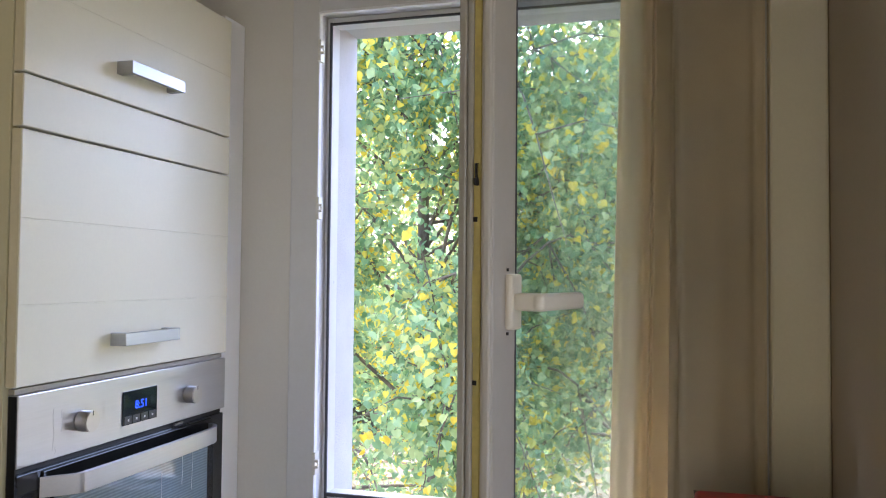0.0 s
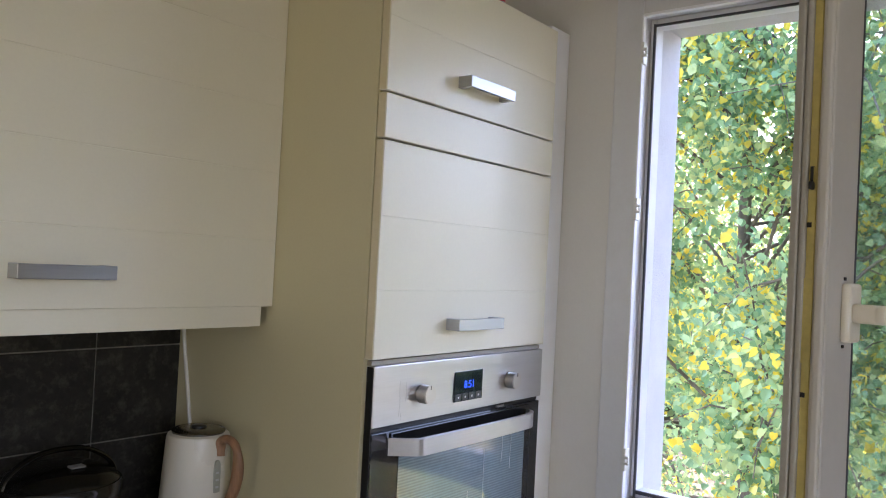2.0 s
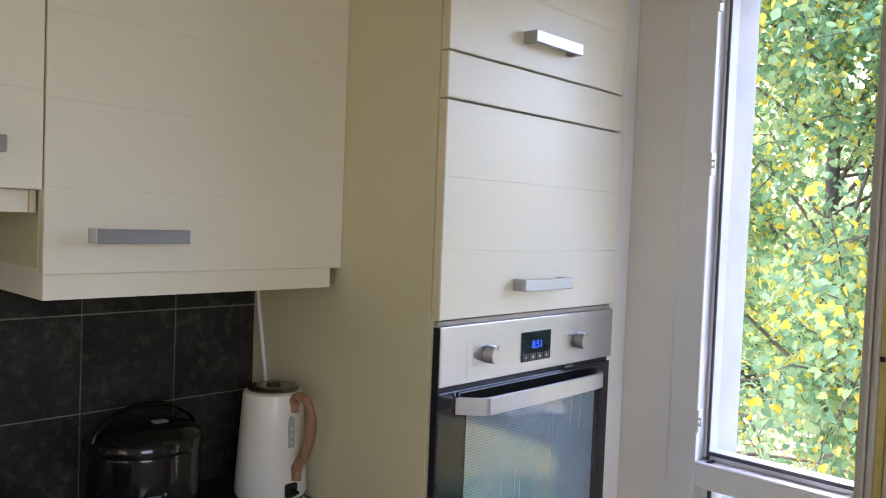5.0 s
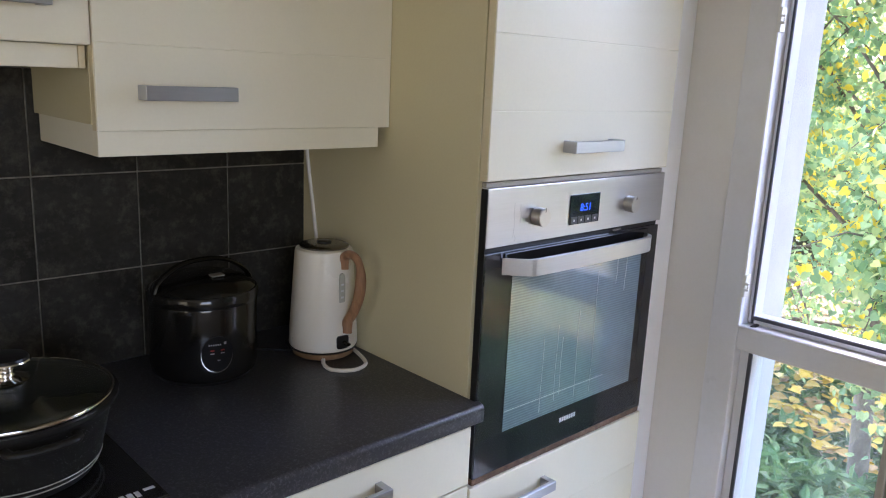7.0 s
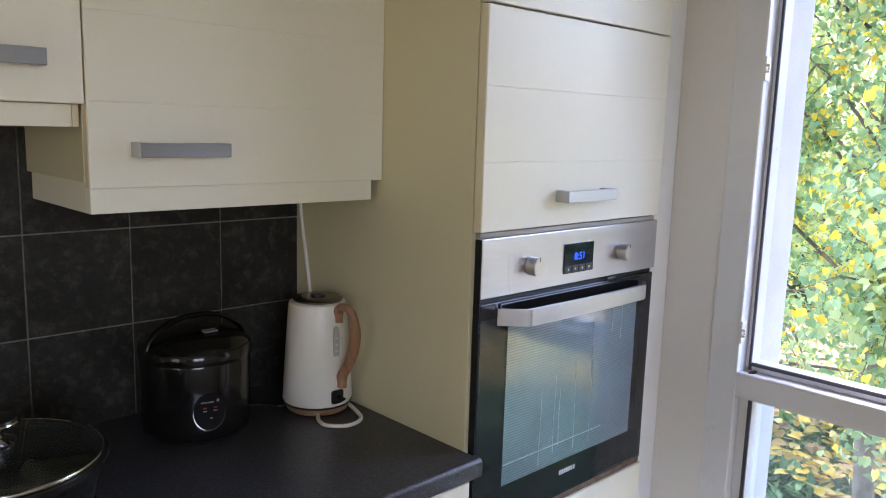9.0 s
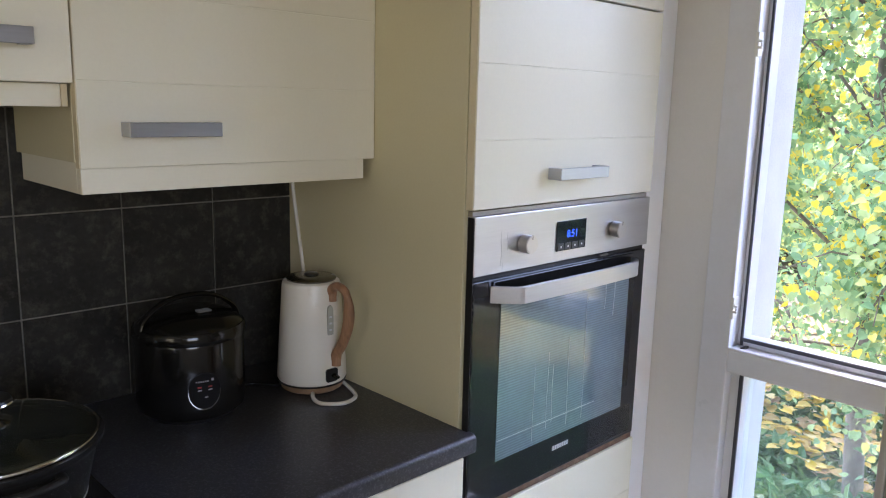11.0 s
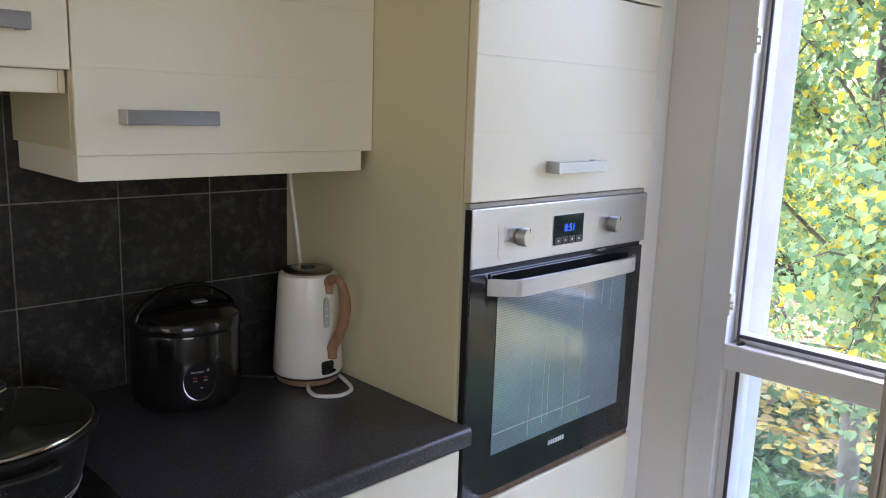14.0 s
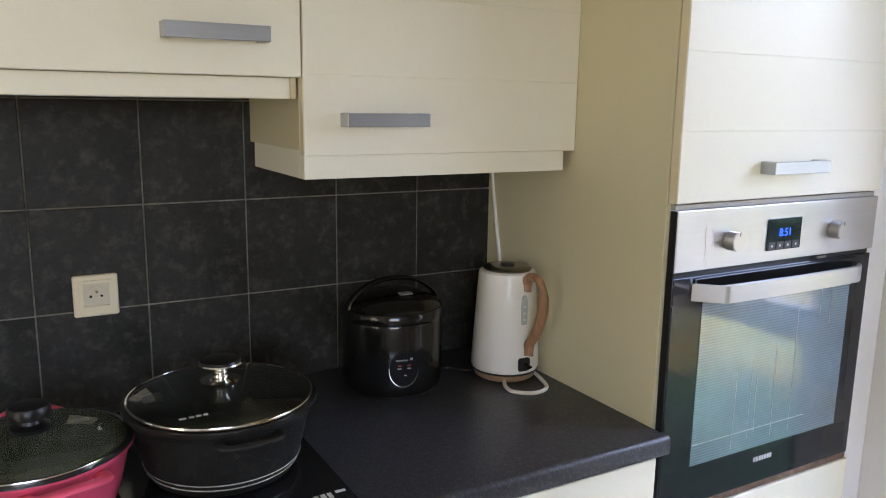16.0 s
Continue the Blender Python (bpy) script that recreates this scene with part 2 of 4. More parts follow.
M_BROWNWALL = mat("shade-toned wall paint", (0.47, 0.395, 0.295), 0.8, vary=0.03, scale=1.6, grain=160, bump=0.08)
M_REVEAL = mat("roughcast reveal", (0.58, 0.57, 0.58), 0.9, vary=0.06, scale=10, grain=260, bump=0.9)
M_FLOOR = mat("floor tile", (0.36, 0.33, 0.29), 0.4, vary=0.12, scale=3, bump=0.1)
M_PVC = mat("white window frame", (0.70, 0.70, 0.72), 0.35, vary=0.025, scale=5, bump=0.02, second=(0.5, 0.47, 0.42), amount=0.15, spots=9)
# darker and warmer than the fixed frame
M_LEAFPVC = mat("warm grey window leaf frame", (0.56, 0.53, 0.48), 0.4, vary=0.03, scale=5, bump=0.02)
# shade of the leaf's edge put into the colour; the oven ledge shares it
M_DARKEDGE = mat("darkened frame edge", (0.36, 0.34, 0.29), 0.5, vary=0.08, scale=8, bump=0.05)
M_CREAMWALL = mat("cream wall paint", (0.77, 0.72, 0.57), 0.8, vary=0.03, scale=1.6, grain=160, bump=0.08)
M_GASKET = mat("grey rubber gasket", (0.05, 0.05, 0.06), 0.7)
M_BRASS = mat("brassed lock strip", (0.60, 0.50, 0.17), 0.4, 0.55, vary=0.12, scale=8, bump=0.05, second=(0.4, 0.33, 0.2), amount=0.4, spots=12)
M_IVORY = mat("ivory plastic", (0.78, 0.73, 0.62), 0.35, vary=0.03, bump=0.02)
M_SOCKET = mat("yellowed socket plastic", (0.74, 0.66, 0.46), 0.35, vary=0.04, bump=0.02)
# same plastic darkened, so the socket's recess carries painted shade
M_SOCKETWELL = mat("shaded socket plastic", (0.60, 0.54, 0.40), 0.4, vary=0.04, bump=0.02)
M_CURTAIN = mat("cream curtain cloth", (0.86, 0.77, 0.60), 0.9, vary=0.08, scale=3, grain=700, bump=0.35)
# daylight shows through the cloth
nt = M_CURTAIN.node_tree
cloth = nt.nodes["Principled BSDF"]
sheer = nt.nodes.new("ShaderNodeBsdfTranslucent")
sheer_mix = nt.nodes.new("ShaderNodeMixShader")
sheer_mix.inputs["Fac"].default_value = 0.26
nt.links.new(cloth.inputs["Base Color"].links[0].from_socket, sheer.inputs["Color"])
nt.links.new(cloth.outputs[0], sheer_mix.inputs[1])
nt.links.new(sheer.outputs[0], sheer_mix.inputs[2])
nt.links.new(sheer_mix.outputs[0], nt.nodes["Material Output"].inputs["Surface"])
M_PANE = pane_glass("window glass", film=0.03)
# stronger film paints the whitish reflection streaks of the open leaf
M_PANE2 = pane_glass("open leaf glass", (0.90, 0.95, 0.96), film=0.07)
M_WHITE = mat("white enamel", (0.72, 0.68, 0.585), 0.33, vary=0.02, bump=0.02)
M_WOOD = mat("walnut wood", (0.28, 0.15, 0.078), 0.42, vary=0.3, scale=14, grain=60, bump=0.12, stretch=(4, 4, 0.5))
M_WOODPALE = mat("pale wood", (0.26, 0.16, 0.085), 0.5, vary=0.25, scale=10, grain=60, bump=0.1)
M_KEY = mat("touch key film", (0.035, 0.038, 0.042), 0.4, vary=0.1, bump=0)
M_KEEP = mat("pale zinc", (0.74, 0.73, 0.70), 0.4, 0.25, vary=0.06, bump=0.02)
M_LIP = mat("bright frame lip", (0.86, 0.86, 0.90), 0.35, vary=0.03, bump=0)
M_BAND = mat("bright steel band", (0.80, 0.79, 0.76), 0.3, 0.6, vary=0.05, bump=0)
M_GREYWIN = mat("grey water gauge", (0.42, 0.42, 0.35), 0.25, vary=0.05, bump=0)
M_CORD = mat("white cord", (0.74, 0.72, 0.68), 0.5, vary=0.03)
M_POT = mat("speckled black pot coating", (0.013, 0.0128, 0.0125), 0.42, vary=0.2, scale=30, grain=400, bump=0.15, spec=0.22)
M_PINK = mat("pink enamel", (0.70, 0.085, 0.165), 0.4, vary=0.05, scale=6, bump=0.05)
M_LID = pane_glass("glass lid", (0.66, 0.69, 0.66), film=0.03, dull=(0.25, 0.25, 0.22))
M_LIDGREASY = pane_glass("greasy glass lid", (0.58, 0.62, 0.57), film=0.16, dull=(0.24, 0.26, 0.19))
M_HOB = mat("black ceramic hob", (0.012, 0.012, 0.013), 0.1, vary=0.1, bump=0, rough_vary=0.04)
M_PRINT = mat("pale print", (0.55, 0.55, 0.56), 0.5, vary=0.02, bump=0)
M_PRINTRED = mat("red print", (0.45, 0.05, 0.04), 0.5, vary=0.02, bump=0)
M_STICKER = mat("worn paper sticker", (0.20, 0.20, 0.19), 0.6, vary=0.15, scale=40)
M_RED = mat("red enamel", (0.42, 0.02, 0.025), 0.35, vary=0.05, bump=0.03)
M_GREY = mat("grey card", (0.20, 0.19, 0.17), 0.6, vary=0.06)
M_REDGLASS = glass("clear glass jar", (0.9, 0.85, 0.83))
M_SIDEWOOD = mat("brown laminate", (0.25, 0.15, 0.09), 0.5, vary=0.15, scale=5, bump=0.06, stretch=(0.3, 3, 3))
M_BARK = mat("grey-brown bark", (0.17, 0.14, 0.105), 0.95, vary=0.5, scale=9, grain=45, bump=1.0, stretch=(1, 1, 0.3), second=(0.28, 0.25, 0.21), amount=0.6, spots=7)
M_GROUND = mat("leaf-strewn soil", (0.09, 0.075, 0.042), 0.95, vary=0.35, scale=2, grain=30, bump=0.8, second=(0.08, 0.11, 0.03), amount=0.7, spots=0.6)
M_CONCRETE = mat("pale concrete", (0.32, 0.32, 0.31), 0.85, vary=0.1, scale=4, bump=0.3)
M_LEAF = leaf_mat("lime leaves", [(0.0, (0.16, 0.30, 0.14)), (0.25, (0.26, 0.42, 0.21)), (0.52, (0.40, 0.54, 0.26)), (0.80, (0.56, 0.64, 0.28)),
                                  (0.88, (0.84, 0.70, 0.11)), (1.0, (0.88, 0.64, 0.05))], 0.40, 0.45)
M_LEAFFAR = leaf_mat("far leaves", [(0.0, (0.20, 0.33, 0.17)), (0.5, (0.32, 0.45, 0.21)), (0.88, (0.48, 0.53, 0.22)), (1.0, (0.80, 0.64, 0.12))], 0.5, 0.5)
M_LAUREL = leaf_mat("laurel leaves", [(0.0, (0.08, 0.17, 0.075)), (0.6, (0.14, 0.26, 0.10)), (1.0, (0.26, 0.39, 0.16))], 0.3, 0.2)
M_FALLEN = leaf_mat("fallen leaves", [(0.0, (0.20, 0.12, 0.06)), (0.30, (0.42, 0.28, 0.08)), (0.8, (0.60, 0.41, 0.03)), (1.0, (0.50, 0.40, 0.17))], 0.6, 0.2)

# every tile shows its own part of the pattern
nt = M_TILE.node_tree
info = nt.nodes.new("ShaderNodeObjectInfo")
shift = nt.nodes.new("ShaderNodeMath")
shift.operation = "MULTIPLY"
shift.inputs[1].default_value = 40
nt.links.new(info.outputs["Random"], shift.inputs[0])
nt.links.new(shift.outputs[0], nt.nodes["Mapping"].inputs["Location"])

# ---- mesh helpers ----
ORIGIN = {}


def thing(name, at, label, category, group="", kind=""):
    ob = new(name)
    ob.empty_display_size = 0.05
    ob.location = at
    ORIGIN[ob] = Vector(at)
    return tagged(ob, label, category, group, kind)


def part(name, bm, material, parent=None, label="", smooth=None):
    """Link a bmesh given in world coordinates as one mesh under its parent."""
    me = bpy.data.meshes.new(name)
    base = ORIGIN[parent] if parent is not None else Vector((0, 0, 0))
    bmesh.ops.translate(bm, verts=bm.verts, vec=-base)
    bmesh.ops.recalc_face_normals(bm, faces=bm.faces)
    if smooth:
        for f in bm.faces:
            f.smooth = True
        for e in bm.edges:
            if len(e.link_faces) == 2 and e.calc_face_angle() > radians(smooth):
                e.smooth = False
    bm.to_mesh(me)
    bm.free()
    me.materials.append(material)
    ob = new(name, me)
    if parent is not None:
        ob.parent = parent
        ORIGIN[ob] = base
    else:
        ORIGIN[ob] = Vector((0, 0, 0))
    if label:
        ob["label"] = label
    return ob


def add_box(bm, x0, x1, y0, y1, z0, z1, bevel=0.0, segs=2):
    r = bmesh.ops.create_cube(bm, size=1)
    vs = r["verts"]
    for v in vs:
        v.co = Vector((x0 + (v.co.x + 0.5) * (x1 - x0), y0 + (v.co.y + 0.5) * (y1 - y0), z0 + (v.co.z + 0.5) * (z1 - z0)))
    if bevel:
        es = list({e for v in vs for e in v.link_edges})
        bmesh.ops.bevel(bm, geom=es, offset=bevel, segments=segs, affect="EDGES", profile=0.5)
    return bm


def box(x0, x1, y0, y1, z0, z1, bevel=0.0, segs=2):
    return add_box(bmesh.new(), min(x0, x1), max(x0, x1), min(y0, y1), max(y0, y1), min(z0, z1), max(z0, z1), bevel, segs)


def boxes(*rows, bevel=0.0):
    bm = bmesh.new()
    for r in rows:
        add_box(bm, min(r[0], r[1]), max(r[0], r[1]), min(r[2], r[3]), max(r[2], r[3]), min(r[4], r[5]), max(r[4], r[5]), bevel)
    return bm


def prism(poly, axis, a, b):
    """A closed outline of (u, v) pairs drawn out along an axis; u, v are the other two axes in order."""
    bm = bmesh.new()
    rings = []
    for w in (a, b):
        ring = []
        for u, v in poly:
            co = {"x": (w, u, v), "y": (u, w, v), "z": (u, v, w)}[axis]
            ring.append(bm.verts.new(co))
        rings.append(ring)
    k = len(poly)
    for i in range(k):
        bm.faces.new((rings[0][i], rings[0][(i + 1) % k], rings[1][(i + 1) % k], rings[1][i]))
    bm.faces.new(rings[0])
    bm.faces.new(rings[1])
    return bm


def lathe(profile, cx, cy, segs=48, sx=1.0, sy=1.0, close=False):
    """A turned shape from (radius, z) pairs round a vertical axis."""
    bm = bmesh.new()
    rings = []
    for r, z in profile:
        if r <= 1e-5:
            rings.append([bm.verts.new((cx, cy, z))])
        else:
            rings.append([bm.verts.new((cx + sx * r * math.cos(2 * math.pi * i / segs), cy + sy * r * math.sin(2 * math.pi * i / segs), z)) for i in range(segs)])
    pairs = list(zip(rings, rings[1:]))
    if close:
        pairs.append((rings[-1], rings[0]))
    for a, b in pairs:
        for i in range(segs):
            j = (i + 1) % segs
            if len(a) == 1 and len(b) == 1:
                continue
            if len(a) == 1:
                bm.faces.new((a[0], b[i], b[j]))
            elif len(b) == 1:
                bm.faces.new((a[i], a[j], b[0]))
            else:
                bm.faces.new((a[i], a[j], b[j], b[i]))
    return bm


def smooth_line(points, steps=8):
    """Catmull-Rom through the points."""
    p = [Vector(q) for q in points]
    p = [2 * p[0] - p[1]] + p + [2 * p[-1] - p[-2]]
    out = []
    for i in range(1, len(p) - 2):
        for s in range(steps):
            t = s / steps
            a, b, c, d = p[i - 1], p[i], p[i + 1], p[i + 2]
            out.append(0.5 * (2 * b + (c - a) * t + (2 * a - 5 * b + 4 * c - d) * t * t + (3 * b - a - 3 * c + d) * t ** 3))
    out.append(p[-2])
    return out


def tube(points, radius, segs=8, bm=None, flat=(1.0, 1.0), up=(0, 0, 1)):
    """A tube along the points; radius may be one number or one for each point."""
    bm = bm or bmesh.new()
    rings = []
    n = len(points)
    for i, p in enumerate(points):
        p = Vector(p)
        d = (Vector(points[min(i + 1, n - 1)]) - Vector(points[max(i - 1, 0)])).normalized()
        s = d.cross(Vector(up))
        if s.length < 1e-3:
            s = d.cross(Vector((1, 0, 0)))
        s.normalize()
        u = s.cross(d).normalized()
        r = radius[i] if isinstance(radius, (list, tuple)) else radius
        rings.append([bm.verts.new(p + r * (flat[0] * math.cos(2 * math.pi * k / segs) * s + flat[1] * math.sin(2 * math.pi * k / segs) * u)) for k in range(segs)])
    for a, b in zip(rings, rings[1:]):
        for k in range(segs):
            bm.faces.new((a[k], a[(k + 1) % segs], b[(k + 1) % segs], b[k]))
    bm.faces.new(rings[0])
    bm.faces.new(list(reversed(rings[-1])))
    return bm


def disc_y(cx, y0, y1, cz, r, segs=32, bevel=0.0):
    """A short cylinder that lies along y."""
    bm = bmesh.new()
    bmesh.ops.create_cone(bm, cap_ends=True, segments=segs, radius1=r, radius2=r, depth=abs(y1 - y0))
    bmesh.ops.rotate(bm, verts=bm.verts, cent=(0, 0, 0), matrix=Matrix.Rotation(radians(90), 3, "X"))
    bmesh.ops.translate(bm, verts=bm.verts, vec=(cx, (y0 + y1) / 2, cz))
    if bevel:
        bmesh.ops.bevel(bm, geom=[e for e in bm.edges if len(e.link_faces) == 2 and e.calc_face_angle() > 1], offset=bevel, segments=2, affect="EDGES")
    return bm


def settle(ob, dx=0.0, dy=0.0, dz=0.0):
    """Move a finished thing as a whole."""
    ob.location = ob.location + Vector((dx, dy, dz))


def lettering(words, size, m, material, parent, name="lettering"):
    cu = bpy.data.curves.new(name, "FONT")
    cu.body, cu.size, cu.extrude = words, size, 0.0002
    tmp = bpy.data.objects.new(name, cu)
    scene.collection.objects.link(tmp)
    bpy.context.view_layer.update()
    me = bpy.data.meshes.new_from_object(tmp)
    bpy.data.objects.remove(tmp)
    me.transform(Matrix.Translation(-ORIGIN[parent]) @ m)
    me.materials.clear()
    me.materials.append(material)
    ob = new(name, me)
    ob.parent = parent
    ORIGIN[ob] = ORIGIN[parent]
    return ob


# ---- structure ----
XW = 0.69        # inner face of the window wall
YL, YR = -0.782, -1.560    # clear opening of the window
ZT, ZS = 2.108, 0.14       # its head and sill


def structure(name, bm, material, label, category):
    return tagged(part(name, bm, material), label, category, kind="structure")


structure("wall_north", box(-3.3, 0.95, 0.012, 0.20, 0, 2.55), M_WALL, "light grey painted wall behind the kitchen units", "wall")
structure("wall_east", boxes(
    (XW, 0.912, -0.713, 0.012, 0, 2.55), (0.772, 0.912, -0.772, -0.713, 0, 2.55),
    (XW, 0.912, -3.65, -1.625, 0, 2.55), (0.772, 0.912, -1.625, -1.565, 0, 2.55),
    (XW, 0.772, -1.625, -0.713, 2.172, 2.55), (0.772, 0.912, -1.565, -0.772, 2.122, 2.55),
    (XW, 0.772, -1.625, -0.713, 0, 0.08), (0.772, 0.912, -1.565, -0.772, 0, 0.10)), M_WALL,
    "light grey painted wall round the tall window", "wall")
structure("window_reveal", boxes(
    (0.772, 0.917, -0.783, -0.772, 0.104, 2.118), (0.772, 0.917, -1.564, -1.561, 0.104, 2.118), (0.772, 0.917, -1.561, -0.783, 2.114, 2.118),
    (0.772, 0.917, -1.561, -0.783, 0.104, 0.112)), M_REVEAL, "off-white roughcast reveal outside the window", "reveal")
structure("wall_south", box(-0.05, XW, -2.05, -1.866, 0, 2.55), M_BROWNWALL, "wall beside the window with its shade painted in taupe", "wall")
structure("wall_pilaster", box(XW - 0.03, XW, -1.865, -1.757, 0, 2.55, 0.006), M_CREAMWALL, "cream painted boxed-in pipe against the wall", "pilaster")
# unseen walls; their openings are added to hold the fill lamps
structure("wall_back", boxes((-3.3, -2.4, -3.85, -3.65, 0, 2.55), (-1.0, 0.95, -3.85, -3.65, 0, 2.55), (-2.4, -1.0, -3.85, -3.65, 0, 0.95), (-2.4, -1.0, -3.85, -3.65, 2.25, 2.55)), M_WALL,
          "unseen light painted wall with an added window opening", "wall")
structure("wall_west", boxes((-3.5, -3.3, -3.85, -2.1, 0, 2.55), (-3.5, -3.3, -1.2, 0.2, 0, 2.55), (-3.5, -3.3, -2.1, -1.2, 2.04, 2.55)), M_WALL, "unseen light painted wall with an added doorway", "wall")
# closed box added out of view so no blue sky enters the doorway
structure("hall_blocker", boxes((-5.2, -5.0, -2.8, -0.5, 0, 2.55), (-5.0, -3.5, -2.8, -2.6, 0, 2.55), (-5.0, -3.5, -0.7, -0.5, 0, 2.55), (-5.2, -3.5, -2.8, -0.5, 2.55, 2.70), (-5.2, -3.5, -2.8, -0.5, -0.12, 0)), M_CREAMWALL,
          "unseen cream hall box added to keep sky light out", "wall")
structure("floor", box(-3.5, 0.95, -3.85, 0.2, -0.12, 0), M_FLOOR, "brown-grey tiled kitchen floor", "floor")
structure("ceiling", box(-3.5, 0.95, -3.85, 0.2, 2.55, 2.7), M_CEIL, "white painted ceiling", "ceiling")

# window frame with a fixed lower light
win = thing("window_1", (XW, -1.166, 0.08), "white framed tall window with a fixed lower pane", "window", kind="structure")
F0, F1 = XW - 0.006, 0.772


def jamb(y_out, y_in, stop, name):
    s = 1 if y_out > y_in else -1
    part(name, boxes((F0, F1, y_out, y_in, 0.08, 2.172), (0.728, F1, y_in, stop, 0.965, 2.108), (0.712, F1, y_in, y_in - s * 0.032, 0.15, 0.908), bevel=0.003), M_PVC, win)
    part("gasket", boxes((0.722, 0.7275, stop, stop + s * 0.005, 0.965, 2.095), (0.706, 0.7115, y_in - s * 0.032, y_in - s * 0.024, 0.15, 0.905)), M_GASKET, win)
    part("lip", boxes((F0 - 0.004, F0 + 0.012, y_in + s * 0.001, y_in - s * 0.003, 0.965, 2.108), bevel=0.0015), M_LIP, win, "bright lip of the frame rebate")


jamb(-0.713, YL, -0.797, "frame_post")
jamb(-1.625, YR, -1.545, "frame_post")
part("frame_head", boxes((F0, F1, YR, YL, 2.108, 2.172), (0.728, F1, -1.545, -0.797, 2.090, 2.108), bevel=0.003), M_PVC, win)
part("gasket", box(0.722, 0.7275, -1.545, -0.797, 2.0885, 2.0935), M_GASKET, win)
part("lip", box(F0 - 0.004, F0 + 0.012, YR, YL - 0.003, 2.103, 2.110, 0.0015), M_LIP, win, "bright lip of the frame rebate")
part("transom", boxes((F0, F1, YR, YL, 0.905, 0.962), (0.728, F1, -1.545, -0.797, 0.962, 0.982), (F0 - 0.004, F0 + 0.012, YR, YL, 0.958, 0.966), bevel=0.003), M_PVC, win,
     "white crossbar with a grooved rebate")
part("gasket", box(0.722, 0.7275, -1.545, -0.797, 0.975, 0.983), M_GASKET, win)
part("frame_foot", boxes((F0, F1, YR, YL, 0.08, 0.16), bevel=0.003), M_PVC, win)
lowpane = part("pane", box(0.738, 0.742, -1.53, -0.802, 0.16, 0.905), M_PANE, win, "fixed lower window pane, slightly dusty")
lowpane.visible_shadow = False
part("drain_slot", box(0.690, 0.722, -0.815, -0.806, 0.9625, 0.968, 0.002), M_BLACKPLASTIC, win)

for kz in (2.016, 1.647, 1.060):
    part("lock_keep", boxes((0.676, 0.698, -0.790, -0.781, kz - 0.026, kz + 0.026), (0.672, 0.680, -0.799, -0.787, kz - 0.010, kz - 0.004),
                                   (0.672, 0.680, -0.799, -0.787, kz + 0.004, kz + 0.010), (0.672, 0.680, -0.799, -0.795, kz - 0.004, kz + 0.004), bevel=0.0015), M_KEEP, win,
                "small pale metal lock keep")

# open leaf, swung into the room about its hinges
LEAF_W, LEAF_TURN = 0.775, 73.4
leaf = thing("window_leaf", (XW, -1.562, 0.97), "white framed glazed window leaf standing open", "window")
turn = Matrix.Rotation(radians(LEAF_TURN), 4, "Z")


def leaf_part(name, bm, material, label="", smooth=None):
    """Built closed in the wall's plane, then turned with the leaf."""
    ob = part(name, bm, material, leaf, label, smooth)
    ob.data.transform(turn)
    return ob


L0, L1 = -1.562, -1.562 + LEAF_W
A, B = XW - 0.008, XW + 0.030
ZA, ZB = 0.972, 2.098
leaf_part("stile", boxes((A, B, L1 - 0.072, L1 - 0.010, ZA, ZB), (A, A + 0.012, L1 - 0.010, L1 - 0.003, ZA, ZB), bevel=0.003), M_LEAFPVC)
leaf_part("edge_profile", boxes((B - 0.012, B - 0.005, L1 - 0.010, L1 - 0.002, ZA, ZB), (B - 0.004, B + 0.006, L1 - 0.012, L1, ZA, ZB), bevel=0.002), M_DARKEDGE, "grey edge profile with its shade painted in")
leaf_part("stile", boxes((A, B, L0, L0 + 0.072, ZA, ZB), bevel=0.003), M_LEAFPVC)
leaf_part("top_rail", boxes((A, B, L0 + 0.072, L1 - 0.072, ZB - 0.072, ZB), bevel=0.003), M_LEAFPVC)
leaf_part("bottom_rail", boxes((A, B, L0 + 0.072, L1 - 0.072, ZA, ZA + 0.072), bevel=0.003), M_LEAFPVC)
leaf_part("gasket", boxes((A + 0.001, A + 0.006, L1 - 0.076, L1 - 0.072, ZA + 0.072, ZB - 0.072), (B - 0.006, B - 0.001, L1 - 0.076, L1 - 0.072, ZA + 0.072, ZB - 0.072)), M_GASKET)
lp = leaf_part("pane", box(A + 0.015, A + 0.019, L0 + 0.070, L1 - 0.070, ZA + 0.070, ZB - 0.070), M_PANE2, "window pane with pale reflections painted as a streaky film")
lp.visible_shadow = False
leaf_part("lock_strip", boxes((A + 0.0165, B - 0.0125, L1 - 0.010, L1 - 0.007, ZA + 0.02, ZB - 0.02)), M_BRASS, "brassed lock strip along the edge")
leaf_part("lock_plate", boxes((A + 0.015, B - 0.011, L1 - 0.0072, L1 - 0.0055, 1.40, 1.50), (A + 0.018, B - 0.016, L1 - 0.0056, L1 - 0.0050, 1.41, 1.413)), M_BRASS)
leaf_part("lock_bolt", boxes((A + 0.018, B - 0.016, L1 - 0.008, L1 + 0.002, 1.604, 1.614), (A + 0.021, B - 0.018, L1 - 0.008, L1 - 0.003, 1.614, 1.632), bevel=0.002), M_BLACKPLASTIC)
for z in (1.13, 1.36, 1.56, 1.86, 1.98):
    leaf_part("screw", boxes((A + 0.020, A + 0.026, L1 - 0.0074, L1 - 0.0060, z, z + 0.006), bevel=0.0006), M_BLACKPLASTIC)
HZ = 1.4615
leaf_part("handle_plate", boxes((A - 0.011, A, L1 - 0.070, L1 - 0.040, HZ - 0.035, HZ + 0.035), bevel=0.004), M_IVORY, "ivory handle plate")
